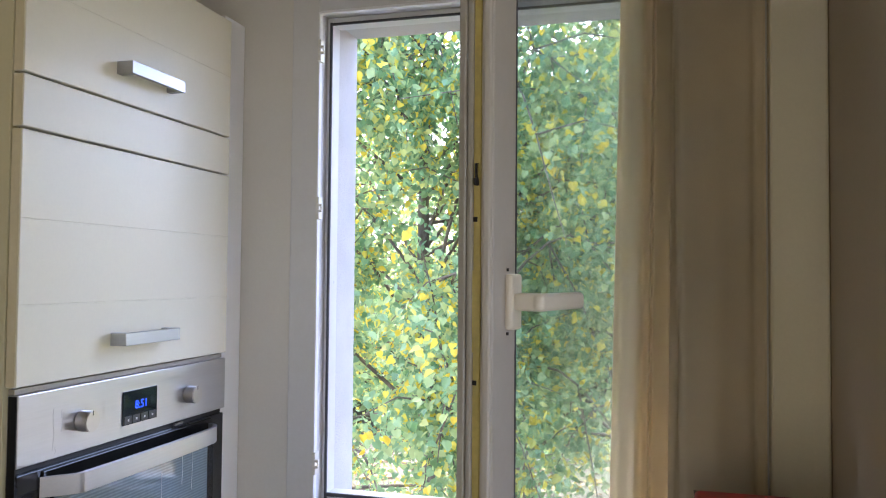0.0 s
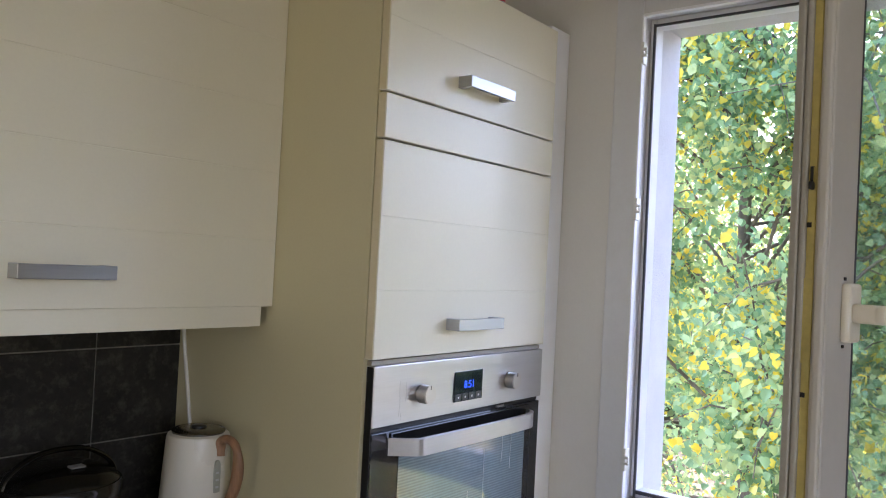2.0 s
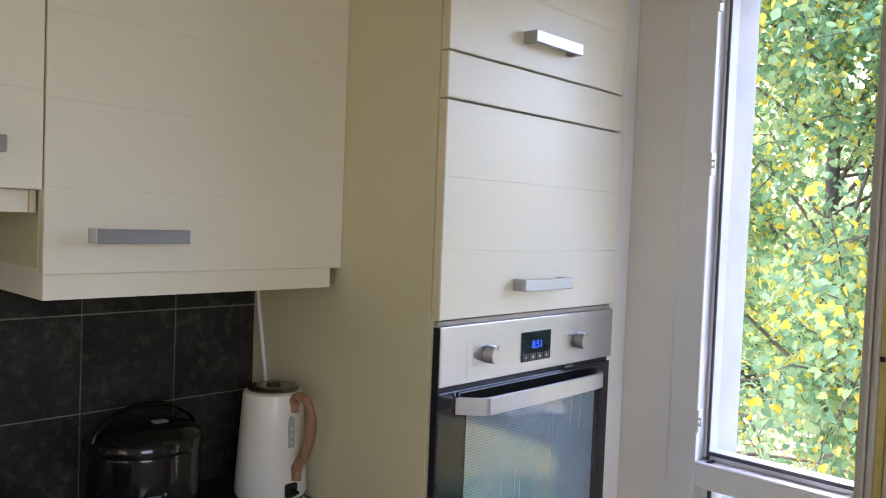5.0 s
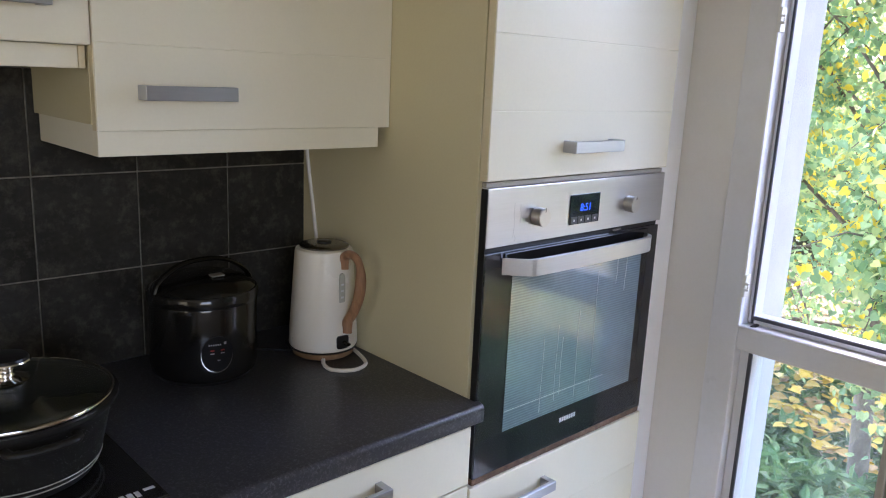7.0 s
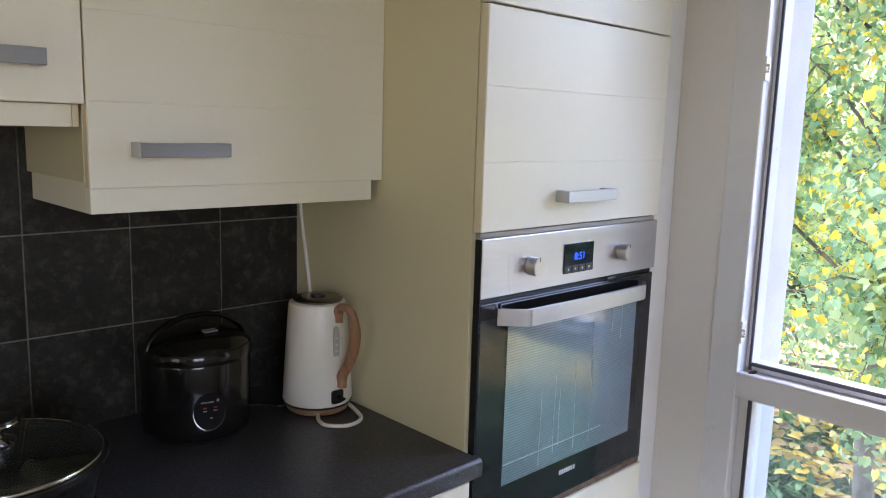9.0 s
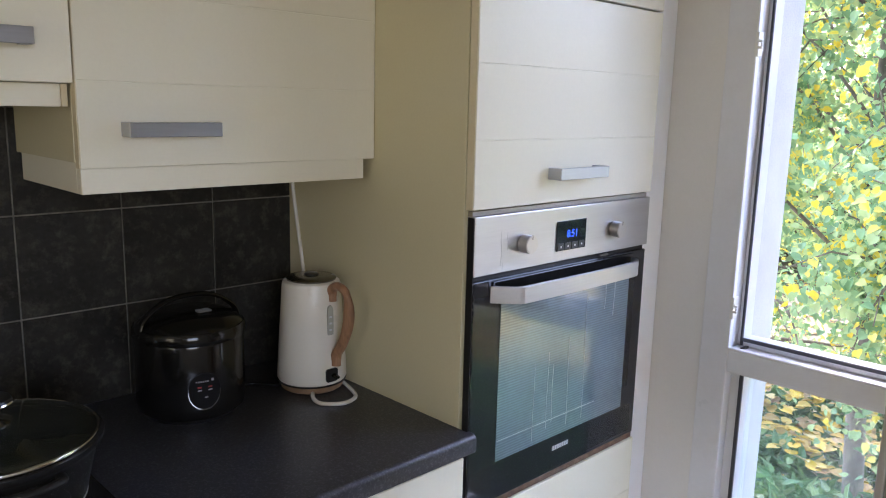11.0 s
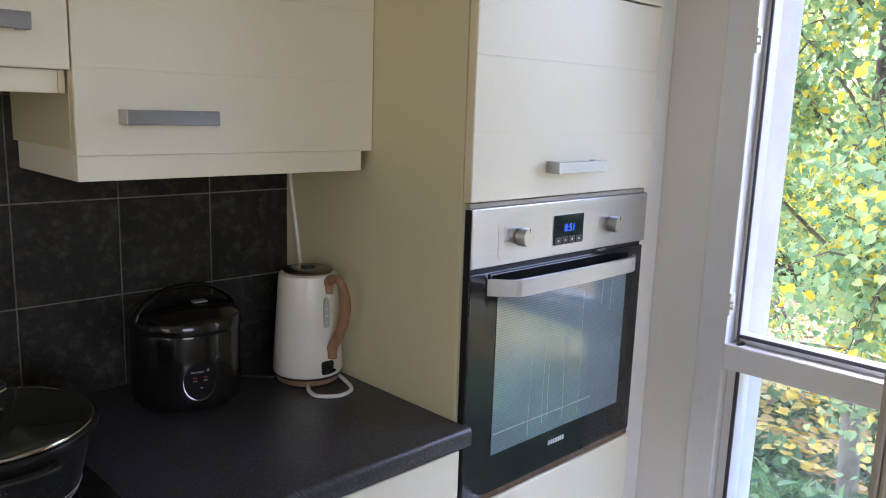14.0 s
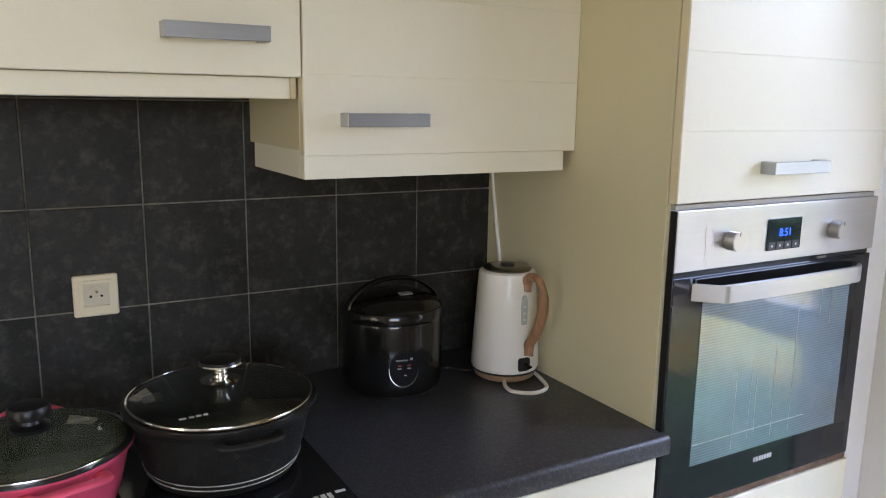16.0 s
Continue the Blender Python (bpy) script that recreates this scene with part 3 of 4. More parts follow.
hb = boxes((A - 0.045, A - 0.010, L1 - 0.065, L1 - 0.045, HZ - 0.011, HZ + 0.011), bevel=0.004)
add_box(hb, A - 0.052, A - 0.036, L1 - 0.178, L1 - 0.043, HZ - 0.011, HZ + 0.011, 0.006, 3)
leaf_part("handle", hb, M_IVORY, "ivory lever handle turned level", smooth=50)
for z in (HZ - 0.040, HZ + 0.040):
    leaf_part("screw", boxes((A - 0.0015, A + 0.001, L1 - 0.050, L1 - 0.046, z - 0.002, z + 0.002)), M_BLACKPLASTIC)

# curtain gathered beside the open leaf


def curtain():
    ob = thing("curtain", (0.40, -1.56, 0.05), "cream cloth curtain gathered beside the open window", "curtain")
    bm = bmesh.new()
    nu, nz = 150, 26
    grid = []
    for k in range(nz + 1):
        z = 0.06 + (2.36 - 0.06) * k / nz
        f = (z - 0.06) / 2.3
        row = []
        for i in range(nu + 1):
            w = 1.72 * i / nu              # past 1 the cloth doubles back behind itself
            u = w if w < 1 else 2 - w
            y = -1.484 - 0.012 * f + (1 - f) * 0.030 - u * (0.086 + 0.012 * (1 - f))
            x = 0.28 + 0.05 * f + 0.24 * u - 0.030 * math.sin(u * 9.5 + 0.5 + 0.9 * f) + 0.006 * math.sin(u * 31 + 3 * f)
            x += 0.045 * min(1, max(0, (w - 1) / 0.06))
            y += 0.004 * math.sin(u * 17 + 2.0 + 1.1 * f)
            row.append(bm.verts.new((x, y, z)))
        grid.append(row)
    for a, b in zip(grid, grid[1:]):
        for i in range(nu):
            bm.faces.new((a[i], a[i + 1], b[i + 1], b[i]))
    bmesh.ops.solidify(bm, geom=bm.faces[:], thickness=0.003)
    part("cloth", bm, M_CURTAIN, ob, smooth=80)
    bm = bmesh.new()
    grid = []
    for k in range(nz + 1):
        z = 0.06 + (2.36 - 0.06) * k / nz
        row = []
        for i in range(41):
            u = i / 40
            fold = 0.012 * math.exp(-((u - 0.90) / 0.045) ** 2) + 0.014 * math.exp(-((u - 0.10 - 0.05 * (2.3 - z)) / 0.03) ** 2)
            row.append(bm.verts.new((0.628 + 0.005 * math.sin(u * 7.0 + 0.3 * z) + 0.0015 * math.sin(u * 19 + 1) + fold, -1.555 - 0.192 * u, z)))
        grid.append(row)
    for a, b in zip(grid, grid[1:]):
        for i in range(40):
            bm.faces.new((a[i], a[i + 1], b[i + 1], b[i]))
    bmesh.ops.solidify(bm, geom=bm.faces[:], thickness=0.003)
    part("cloth", bm, M_CURTAIN, ob, "flat hanging cream cloth", smooth=80)
    part("curtain_rod", tube([(0.60, -1.75, 2.37), (0.60, -0.6, 2.37)], 0.011, 14), M_CHROME, ob, "thin metal rod", smooth=40)
    part("rod_bracket", boxes((0.59, XW, -1.70, -1.68, 2.36, 2.38)), M_CHROME, ob)


curtain()

# ---- kitchen units ----


def slab(x0, x1, z0, z1, yf, grooves=(), thick=0.019):
    """A door front: rounded edges, with fine level grooves."""
    g, r = 0.0010, 0.0015
    poly = [(yf + thick, z0), (yf + r, z0), (yf, z0 + r)]
    for z in sorted(grooves):
        poly += [(yf, z - g), (yf + g * 0.8, z), (yf, z + g)]
    poly += [(yf, z1 - r), (yf + r, z1), (yf + thick, z1)]
    bm = prism(poly, "x", x0, x1)
    bmesh.ops.bevel(bm, geom=[e for e in bm.edges if abs(e.verts[0].co.x - e.verts[1].co.x) < 1e-5 and min(abs(e.verts[0].co.y - yf), abs(e.verts[1].co.y - yf)) < 1e-4],
                    offset=0.001, segments=1, affect="EDGES")
    return bm


def bar_handle(x0, x1, z0, z1, yd, depth=0.034):
    """A flat bar pull: a bar with two returns to the door."""
    t = 0.007
    poly = [(x0, yd), (x0, yd - depth), (x1, yd - depth), (x1, yd), (x1 - t * 2, yd), (x1 - t * 2, yd - depth + t), (x0 + t * 2, yd - depth + t), (x0 + t * 2, yd)]
    bm = prism(poly, "z", z0, z1)
    bmesh.ops.bevel(bm, geom=bm.edges[:], offset=0.0008, segments=1, affect="EDGES")
    return bm


def door(parent, x0, x1, z0, z1, yf, grooves, handle=None, label=""):
    d = part("door", slab(x0, x1, z0, z1, yf, grooves), M_DOOR, parent, label)
    part("edge_band", boxes((x0 - 0.0006, x0 + 0.0004, yf + 0.003, yf + 0.019, z0 + 0.001, z1 - 0.001)), M_EDGE, d)
    if handle:
        part("handle", bar_handle(*handle, yf), M_ALU, d, "flat brushed aluminium bar handle")
    return d


# tall oven housing
tall = thing("oven_cabinet", (0.30, -0.30, 0.0), "cream tall kitchen cabinet housing the oven", "cabinet")
part("side_panel", box(0.0, 0.018, -0.580, -0.002, 0.0, 2.077, 0.001), M_CARCASS, tall, "cream side panel of the tall cabinet, shade in its colour")
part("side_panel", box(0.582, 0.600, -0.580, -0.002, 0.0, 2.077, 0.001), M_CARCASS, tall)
part("top_panel", box(0.018, 0.582, -0.580, -0.002, 2.059, 2.077), M_CARCASS, tall)
part("back_panel", box(0.018, 0.582, -0.012, -0.002, 0.10, 2.059), M_CARCASS, tall)
part("shelf", box(0.018, 0.582, -0.560, -0.012, 1.312, 1.328), M_CARCASS, tall)
part("shelf", box(0.018, 0.582, -0.560, -0.012, 0.690, 0.706), M_CARCASS, tall)
part("plinth", box(0.0, 0.600, -0.540, -0.525, 0.0, 0.098), M_DOOR, tall)
# dark board added behind the door joints in place of their shade
part("gap_shade", boxes((0.018, 0.582, -0.578, -0.566, 1.70, 1.85)), M_DARKGAP, tall)
door(tall, 0.002, 0.598, 1.8055, 2.072, -0.602, (1.943,), (0.212, 0.373, 1.853, 1.876), "flap door with a handle and one groove")
door(tall, 0.002, 0.598, 1.7195, 1.8015, -0.602, ())
door(tall, 0.002, 0.598, 1.316, 1.7155, -0.602, (1.442, 1.577), (0.211, 0.372, 1.363, 1.386), "door with two level grooves")
door(tall, 0.002, 0.598, 0.412, 0.706, -0.602, (0.569,), (0.06, 0.235, 0.636, 0.658), "drawer front under the oven")
door(tall, 0.002, 0.598, 0.102, 0.408, -0.602, (0.255,), (0.06, 0.235, 0.345, 0.367))
part("filler", box(0.6005, XW - 0.002, -0.584, -0.566, 0.0, 2.090, 0.001), M_FILLER, tall, "filler strip against the wall, brightened for window light")

# built-in oven
oven = thing("oven", (0.30, -0.58, 0.722), "stainless steel and black glass built-in oven", "oven")
part("body", box(0.022, 0.578, -0.578, -0.05, 0.722, 1.300), M_BLACKPLASTIC, oven)
panel = part("control_panel", box(0.0090, 0.6000, -0.600, -0.580, 1.191, 1.303, 0.0015), M_STEEL, oven, "smudged brushed steel control panel")
part("top_ledge", box(0.010, 0.597, -0.592, -0.580, 1.3035, 1.3125, 0.001), M_DARKEDGE, oven)
for sx, zt, zb in ((0.083, 1.272, 1.205), (0.101, 1.268, 1.232), (0.088, 1.21, 1.198)):
    part("drip_streak", tube([(sx + 0.0012 * math.sin(5 * i), -0.6002, zt + (zb - zt) * i / 6) for i in range(7)], [0.0006 + 0.0004 * abs(math.sin(2 * i + sx * 90)) for i in range(7)], 6, flat=(1, 0.25), up=(0, 1, 0)),
         M_STAIN, panel, "dried drip on the steel")
for x0, x1, z0, z1 in ((0.405, 0.520, 1.205, 1.292), (0.060, 0.215, 1.195, 1.290)):
    part("smear", box(x0, x1, -0.60045, -0.60025, z0, z1), M_SMEAR, panel, "pale wipe marks on the steel")
part("panel_side", box(0.0068, 0.0088, -0.599, -0.584, 0.728, 1.302), M_BLACKPLASTIC, oven)
part("vent_slot", box(0.011, 0.594, -0.592, -0.580, 1.1815, 1.1905), M_BLACKPLASTIC, oven)
odoor = part("oven_door", box(0.0090, 0.5945, -0.600, -0.580, 0.722, 1.181, 0.002), M_OVENGLASS, oven, "black glass oven door")
part("oven_window", box(0.087, 0.532, -0.6012, -0.6004, 0.804, 1.130), M_OVENWIN, odoor, "oven window with painted pale blue reflection and limescale streaks")
for k in range(7):
    sx = (0.20, 0.245, 0.262, 0.315, 0.372, 0.44, 0.475)[k]
    zt = (0.985, 1.00, 0.97, 1.02, 1.10, 1.125, 1.128)[k]
    zb = (0.815, 0.83, 0.84, 0.82, 0.82, 1.06, 1.04)[k]
    bm = bmesh.new()
    pts = [(sx + 0.0012 * math.sin(7 * i + k), -0.6014, zt + (zb - zt) * i / 8) for i in range(9)]
    tube(pts, [0.0006 + 0.0004 * abs(math.sin(3 * i + k)) for i in range(9)], 5, bm, flat=(1, 0.4), up=(0, 1, 0))
    part("drip_streak", bm, M_STREAK, odoor, "dried pale drip streak")
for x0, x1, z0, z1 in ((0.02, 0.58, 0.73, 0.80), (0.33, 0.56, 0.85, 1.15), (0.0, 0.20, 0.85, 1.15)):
    part("dust_sheen", box(max(x0, 0.012), x1, -0.60175, -0.60160, z0, z1), M_DUSTSHEEN, odoor, "dusty film with painted reflection on the glass")
part("rack_line", box(0.089, 0.42, -0.6015, -0.6012, 0.846, 0.8475), M_STREAK, odoor, "pale rack edge behind the glass")
part("bottom_trim", box(0.010, 0.594, -0.598, -0.582, 0.7075, 0.7215, 0.002), M_RUST, oven, "rusty trim under the oven door")
# bowed steel handle with a grip recess behind it
hp = [(0.056, -0.601), (0.064, -0.610), (0.092, -0.638), (0.103, -0.644), (0.125, -0.646), (0.30, -0.649), (0.46, -0.646), (0.500, -0.641), (0.526, -0.624), (0.534, -0.601)]
line = [(q.x, q.y) for q in smooth_line([(a, b, 0) for a, b in hp], 5)]
outline = line + [(x, min(y + 0.010, -0.6005)) for x, y in reversed(line[2:-2])]
part("handle", prism(outline, "z", 1.136, 1.168), M_STEEL, odoor, "bowed stainless steel handle", smooth=35)
part("grip_recess", box(0.060, 0.545, -0.6030, -0.6004, 1.142, 1.177, 0.002), M_GLOSSBLACK, odoor)
for kx in (0.146, 0.455):
    kn = part("knob", disc_y(kx, -0.6005, -0.624, 1.2415, 0.0180, 40, 0.0015), M_KNOB, oven, "round matt steel knob", smooth=40)
    part("knob_mark", box(kx - 0.0007, kx + 0.0007, -0.6246, -0.6240, 1.252, 1.260), M_BLACKPLASTIC, kn)
disp = part("display", box(0.250, 0.350, -0.6022, -0.6003, 1.2125, 1.2745, 0.0006), M_DISPLAY, oven, "dark clock display with blue digits")
lettering("8:51", 0.022, pose(0.283, -0.6026, 1.2395, 90), M_BLUE, disp, "digits")
for k in range(4):
    x = 0.255 + 0.0235 * k
    part("touch_key", box(x, x + 0.020, -0.6027, -0.6022, 1.2140, 1.2285), M_KEY, disp)
    part("key_mark", box(x + 0.008, x + 0.012, -0.6030, -0.6027, 1.219, 1.223), M_PRINT, disp)
for k in range(7):
    part("brand_bar", box(0.274 + 0.0082 * k, 0.2800 + 0.0082 * k, -0.6010, -0.6003, 0.770, 0.780), M_PRINT, odoor)
part("door_catch", box(0.41, 0.44, -0.6015, -0.598, 1.184, 1.188), M_DARKSTEEL, oven)

# wall cabinet with light pelmet


def wall_cabinet(x0, x1, zb, label, handle, grooves):
    ob = thing("wall_cabinet", ((x0 + x1) / 2, -0.15, zb), label, "cabinet", "wall cabinets")
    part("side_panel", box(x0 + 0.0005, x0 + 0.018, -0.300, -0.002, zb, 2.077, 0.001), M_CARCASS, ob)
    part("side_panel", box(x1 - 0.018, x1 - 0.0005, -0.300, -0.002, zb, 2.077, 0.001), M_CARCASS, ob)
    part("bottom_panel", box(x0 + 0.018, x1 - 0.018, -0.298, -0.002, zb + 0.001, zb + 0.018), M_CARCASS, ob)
    part("top_panel", box(x0 + 0.018, x1 - 0.018, -0.298, -0.002, 2.059, 2.077), M_CARCASS, ob)
    part("back_panel", box(x0 + 0.018, x1 - 0.018, -0.010, -0.002, zb + 0.018, 2.059), M_CARCASS, ob)
    door(ob, x0 + 0.0015, x1 - 0.0010, zb - 0.009, 2.081, -0.321, grooves, handle)
    return ob


GR = [1.526 + 0.1345 * k for k in range(4)]
wc = wall_cabinet(-0.576, 0.0, 1.401, "cream wall cabinet with an aluminium bar handle", (-0.510, -0.354, 1.4415, 1.4645), GR)
part("pelmet", boxes((-0.573, -0.024, -0.315, -0.297, 1.3525, 1.3925), bevel=0.001), M_DOOR, wc, "cream pelmet strip under the cabinet")
part("pelmet_side", boxes((-0.573, -0.556, -0.297, -0.025, 1.3525, 1.4025), bevel=0.001), M_DOOR, wc)
wall_cabinet(-1.178, -0.577, 1.5300, "cream wall cabinet above the cooker hood", (-0.796, -0.637, 1.572, 1.596), [1.669, 1.806, 1.943])
wall_cabinet(-1.782, -1.181, 1.403, "cream wall cabinet past the cooker hood", (-1.30, -1.22, 1.447, 1.470), GR)

hood = thing("cooker_hood", (-0.88, -0.15, 1.49), "cream fronted built-in cooker hood", "cooker hood")
part("front", box(-1.170, -0.5905, -0.302, -0.284, 1.486, 1.5205, 0.0015), M_DOOR, hood)
part("end_cap", box(-0.590, -0.580, -0.302, -0.284, 1.486, 1.5205, 0.0015), M_EDGE, hood, "yellowed end cap")
part("body", box(-1.168, -0.582, -0.2835, -0.003, 1.489, 1.5235), M_GREY, hood, "grey metal underside")
part("filter", box(-1.10, -0.66, -0.25, -0.04, 1.485, 1.4885), M_ALU, hood)

# base units and worktop


def base_unit(x0, x1, label, drawers):
    ob = thing("base_cabinet", ((x0 + x1) / 2, -0.3, 0), label, "cabinet", "base cabinets")
    part("body", boxes((x0 + 0.001, x0 + 0.018, -0.578, -0.01, 0.10, 0.853), (x1 - 0.018, x1 - 0.001, -0.578, -0.01, 0.10, 0.853), (x0 + 0.018, x1 - 0.018, -0.57, -0.01, 0.10, 0.118),
                       (x0 + 0.018, x1 - 0.018, -0.02, -0.01, 0.118, 0.853)), M_CARCASS, ob)
    part("plinth", box(x0, x1, -0.540, -0.525, 0.0, 0.098), M_DOOR, ob)
    for z0, z1, gr in drawers:
        door(ob, x0 + 0.002, x1 - 0.002, z0, z1, -0.602, gr, (x1 - 0.40, x1 - 0.222, z1 - 0.059, z1 - 0.037))
    return ob


base_unit(-0.598, -0.002, "cream base cabinet with drawers and bar handles", [(0.720, 0.842, ()), (0.412, 0.716, (0.566,)), (0.102, 0.408, (0.255,))])
base_unit(-1.198, -0.600, "cream base cabinet under the hob", [(0.720, 0.842, ()), (0.412, 0.716, (0.566,)), (0.102, 0.408, (0.255,))])
base_unit(-1.798, -1.200, "cream base cabinet beside the hob", [(0.720, 0.842, ()), (0.412, 0.716, (0.566,)), (0.102, 0.408, (0.255,))])

prof = [(-0.001, 0.856), (-0.001, 0.894), (-0.612, 0.894)]
prof += [(-0.612 - 0.012 * math.sin(a), 0.882 + 0.012 * math.cos(a)) for a in [radians(15 * k) for k in range(1, 7)]]
prof += [(-0.624, 0.862), (-0.6215, 0.857), (-0.618, 0.856)]
wt = tagged(part("worktop", prism(prof, "x", -1.80, -0.0008), M_COUNTER, smooth=35), "black speckled laminate worktop with a rounded edge", "worktop")
part("end_strip", prism([(y, z) for y, z in prof if y < -0.55] + [(-0.604, 0.856), (-0.604, 0.894)], "x", -0.0006, 0.0060), M_COUNTER, wt)

# ---- things on the worktop ----
hobx0, hobx1, hoby0, hoby1 = -1.175, -0.596, -0.575, -0.065
hob = thing("hob", (-0.885, -0.32, 0.900), "black glass ceramic hob set on the worktop", "hob")
part("glass_plate", box(hobx0, hobx1, hoby0, hoby1, 0.9003, 0.9065, 0.0015), M_HOB, hob)
part("front_trim", box(hobx0, hobx1, hoby0 - 0.003, hoby0 - 0.0003, 0.9003, 0.9055), M_CHROME, hob)
part("brand_bar", boxes((-0.655, -0.648, -0.556, -0.540, 0.9065, 0.9069), (-0.645, -0.637, -0.556, -0.540, 0.9065, 0.9069), (-0.634, -0.627, -0.556, -0.540, 0.9065, 0.9069),
                        (-0.620, -0.604, -0.545, -0.538, 0.9065, 0.9069)), M_PRINT, hob)


def glass_lid(parent, cx, cy, r, z, rise, material, knob):
    prof = [(r, z), (r * 0.96, z + rise * 0.18), (r * 0.8, z + rise * 0.5), (r * 0.55, z + rise * 0.8), (r * 0.25, z + rise * 0.97), (0.0, z + rise)]
    inner = [(max(a - 0.002, 0), b - 0.003) for a, b in reversed(prof)]
    lid = part("lid", lathe(prof + inner, cx, cy, 64), material, parent, "domed glass lid", smooth=60)
    part("lid_rim", lathe([(r + 0.002, z - 0.0035), (r + 0.003, z - 0.001), (r + 0.002, z + 0.0015), (r - 0.001, z + 0.002), (r - 0.002, z), (r - 0.001, z - 0.0035)], cx, cy, 72, close=True),
         M_CHROME, lid, "steel rim", smooth=50)
    top = z + rise
    for name, prof2, m2, text in knob:
        part(name, lathe([(a, top + b) for a, b in prof2], cx, cy, 40), m2, lid, text, smooth=45)
    return lid


PX, PY, PR = -0.747, -0.372, 0.143
pot = thing("cooking_pot", (PX, PY, 0.907), "black speckled cooking pot with a glass lid", "pot")
pbody = part("body", lathe([(0, 0.907), (PR - 0.039, 0.907), (PR - 0.032, 0.911), (PR - 0.021, 0.935), (PR - 0.005, 1.005), (PR + 0.001, 1.014), (PR + 0.006, 1.020), (PR + 0.006, 1.026),
                            (PR - 0.001, 1.026), (PR - 0.009, 1.005), (PR - 0.026, 0.935), (PR - 0.039, 0.914), (0, 0.913)], PX, PY, 72), M_POT, pot, smooth=50)
for z, rr in ((0.924, PR - 0.0250), (0.933, PR - 0.0212)):
    part("steel_band", lathe([(rr - 0.003, z - 0.0009), (rr + 0.0008, z - 0.0005), (rr + 0.0008, z + 0.0005), (rr - 0.003, z + 0.0009)], PX, PY, 72), M_BAND, pbody, "thin bright band")
for sgn in (1, -1):
    ang = radians(-88 if sgn > 0 else 92)
    c, s = math.cos(ang), math.sin(ang)
    hl = smooth_line([(PX + c * (PR - 0.005) - s * 0.045, PY + s * (PR - 0.005) + c * 0.045, 1.008), (PX + c * (PR + 0.014) - s * 0.038, PY + s * (PR + 0.014) + c * 0.038, 1.008),
                      (PX + c * (PR + 0.020), PY + s * (PR + 0.020), 1.008), (PX + c * (PR + 0.014) + s * 0.038, PY + s * (PR + 0.014) - c * 0.038, 1.008),
                      (PX + c * (PR - 0.005) + s * 0.045, PY + s * (PR - 0.005) - c * 0.045, 1.008)], 6)
    part("side_handle", tube(hl, 0.0075, 10, flat=(1.0, 0.65)), M_POT, pot, smooth=60)
# fine white flecks on the coating
rng = random.Random(4)
bm = bmesh.new()
for k in range(2300):
    a, h = rng.uniform(0, 2 * math.pi), rng.uniform(0.938, 1.004)
    r = PR - 0.021 + 0.016 * (h - 0.935) / 0.07 + 0.0006
    p = Vector((PX + r * math.cos(a), PY + r * math.sin(a), h))
    t, u, s = Vector((-math.sin(a), math.cos(a), 0)), Vector((0, 0, 1)), 0.00022 + 0.00035 * rng.random() ** 3
    bm.faces.new([bm.verts.new(p + s * (t * i + u * j)) for i, j in ((-1, 0), (0, -1), (1, 0.2), (0, 1))])
tagged(part("flecks", bm, M_PRINT, pbody, "fine white flecks"), kind="stuff")
glass_lid(pot, PX, PY, PR - 0.002, 1.031, 0.020, M_LID, [
    ("knob_foot", [(0, -0.002), (0.029, -0.001), (0.031, 0.003), (0.024, 0.006), (0.013, 0.009), (0.011, 0.015), (0.014, 0.021), (0.029, 0.029), (0.035, 0.031), (0.034, 0.033), (0, 0.033)], M_CHROME, "flared steel knob"),
    ("knob_top", [(0, 0.0331), (0.0325, 0.0331), (0.031, 0.0365), (0.016, 0.0385), (0, 0.039)], M_BLACKPLASTIC, "black knob cap")])
for k, (dx, wd) in enumerate(((-0.03, 0.012), (-0.016, 0.009), (-0.006, 0.009), (0.004, 0.008))):
    part("print_bar", box(PX - 0.055 + dx, PX - 0.055 + dx + wd - 0.002, PY - 0.108, PY - 0.102, 1.0420 + 0.0003 * k, 1.0424 + 0.0003 * k), M_PRINT, pot)
part("sticker", box(PX - 0.118, PX - 0.090, PY - 0.012, PY + 0.022, 1.0392, 1.0396), M_STICKER, pot, "worn grey sticker")

KX, KY, KR = -1.020, -0.370, 0.128
pink = thing("pink_pot", (KX, KY, 0.907), "pink enamel pot with a greasy glass lid", "pot")
part("body", lathe([(0, 0.907), (KR - 0.028, 0.907), (KR - 0.020, 0.912), (KR - 0.012, 0.935), (KR - 0.002, 0.978), (KR + 0.002, 0.990), (KR + 0.008, 0.996), (KR + 0.008, 1.000), (KR, 1.000),
                    (KR - 0.006, 0.985), (KR - 0.018, 0.935), (KR - 0.026, 0.914), (0, 0.913)], KX, KY, 72), M_PINK, pink, smooth=50)
part("inner_coating", lathe([(KR + 0.0075, 1.0006), (KR + 0.007, 1.0022), (KR - 0.001, 1.0022), (KR - 0.009, 0.985), (KR - 0.021, 0.935), (KR - 0.029, 0.916), (0, 0.9145)], KX, KY, 72), M_BLACKPLASTIC, pink, "dark rim of the inner coating")
for ang in (-75, 90):
    ang = radians(ang)
    c, s = math.cos(ang), math.sin(ang)
    hl = smooth_line([(KX + c * (KR - 0.004) - s * 0.050, KY + s * (KR - 0.004) + c * 0.050, 0.985), (KX + c * (KR + 0.022) - s * 0.042, KY + s * (KR + 0.022) + c * 0.042, 0.990),
                      (KX + c * (KR + 0.040), KY + s * (KR + 0.040), 0.998), (KX + c * (KR + 0.022) + s * 0.042, KY + s * (KR + 0.022) - c * 0.042, 0.990),
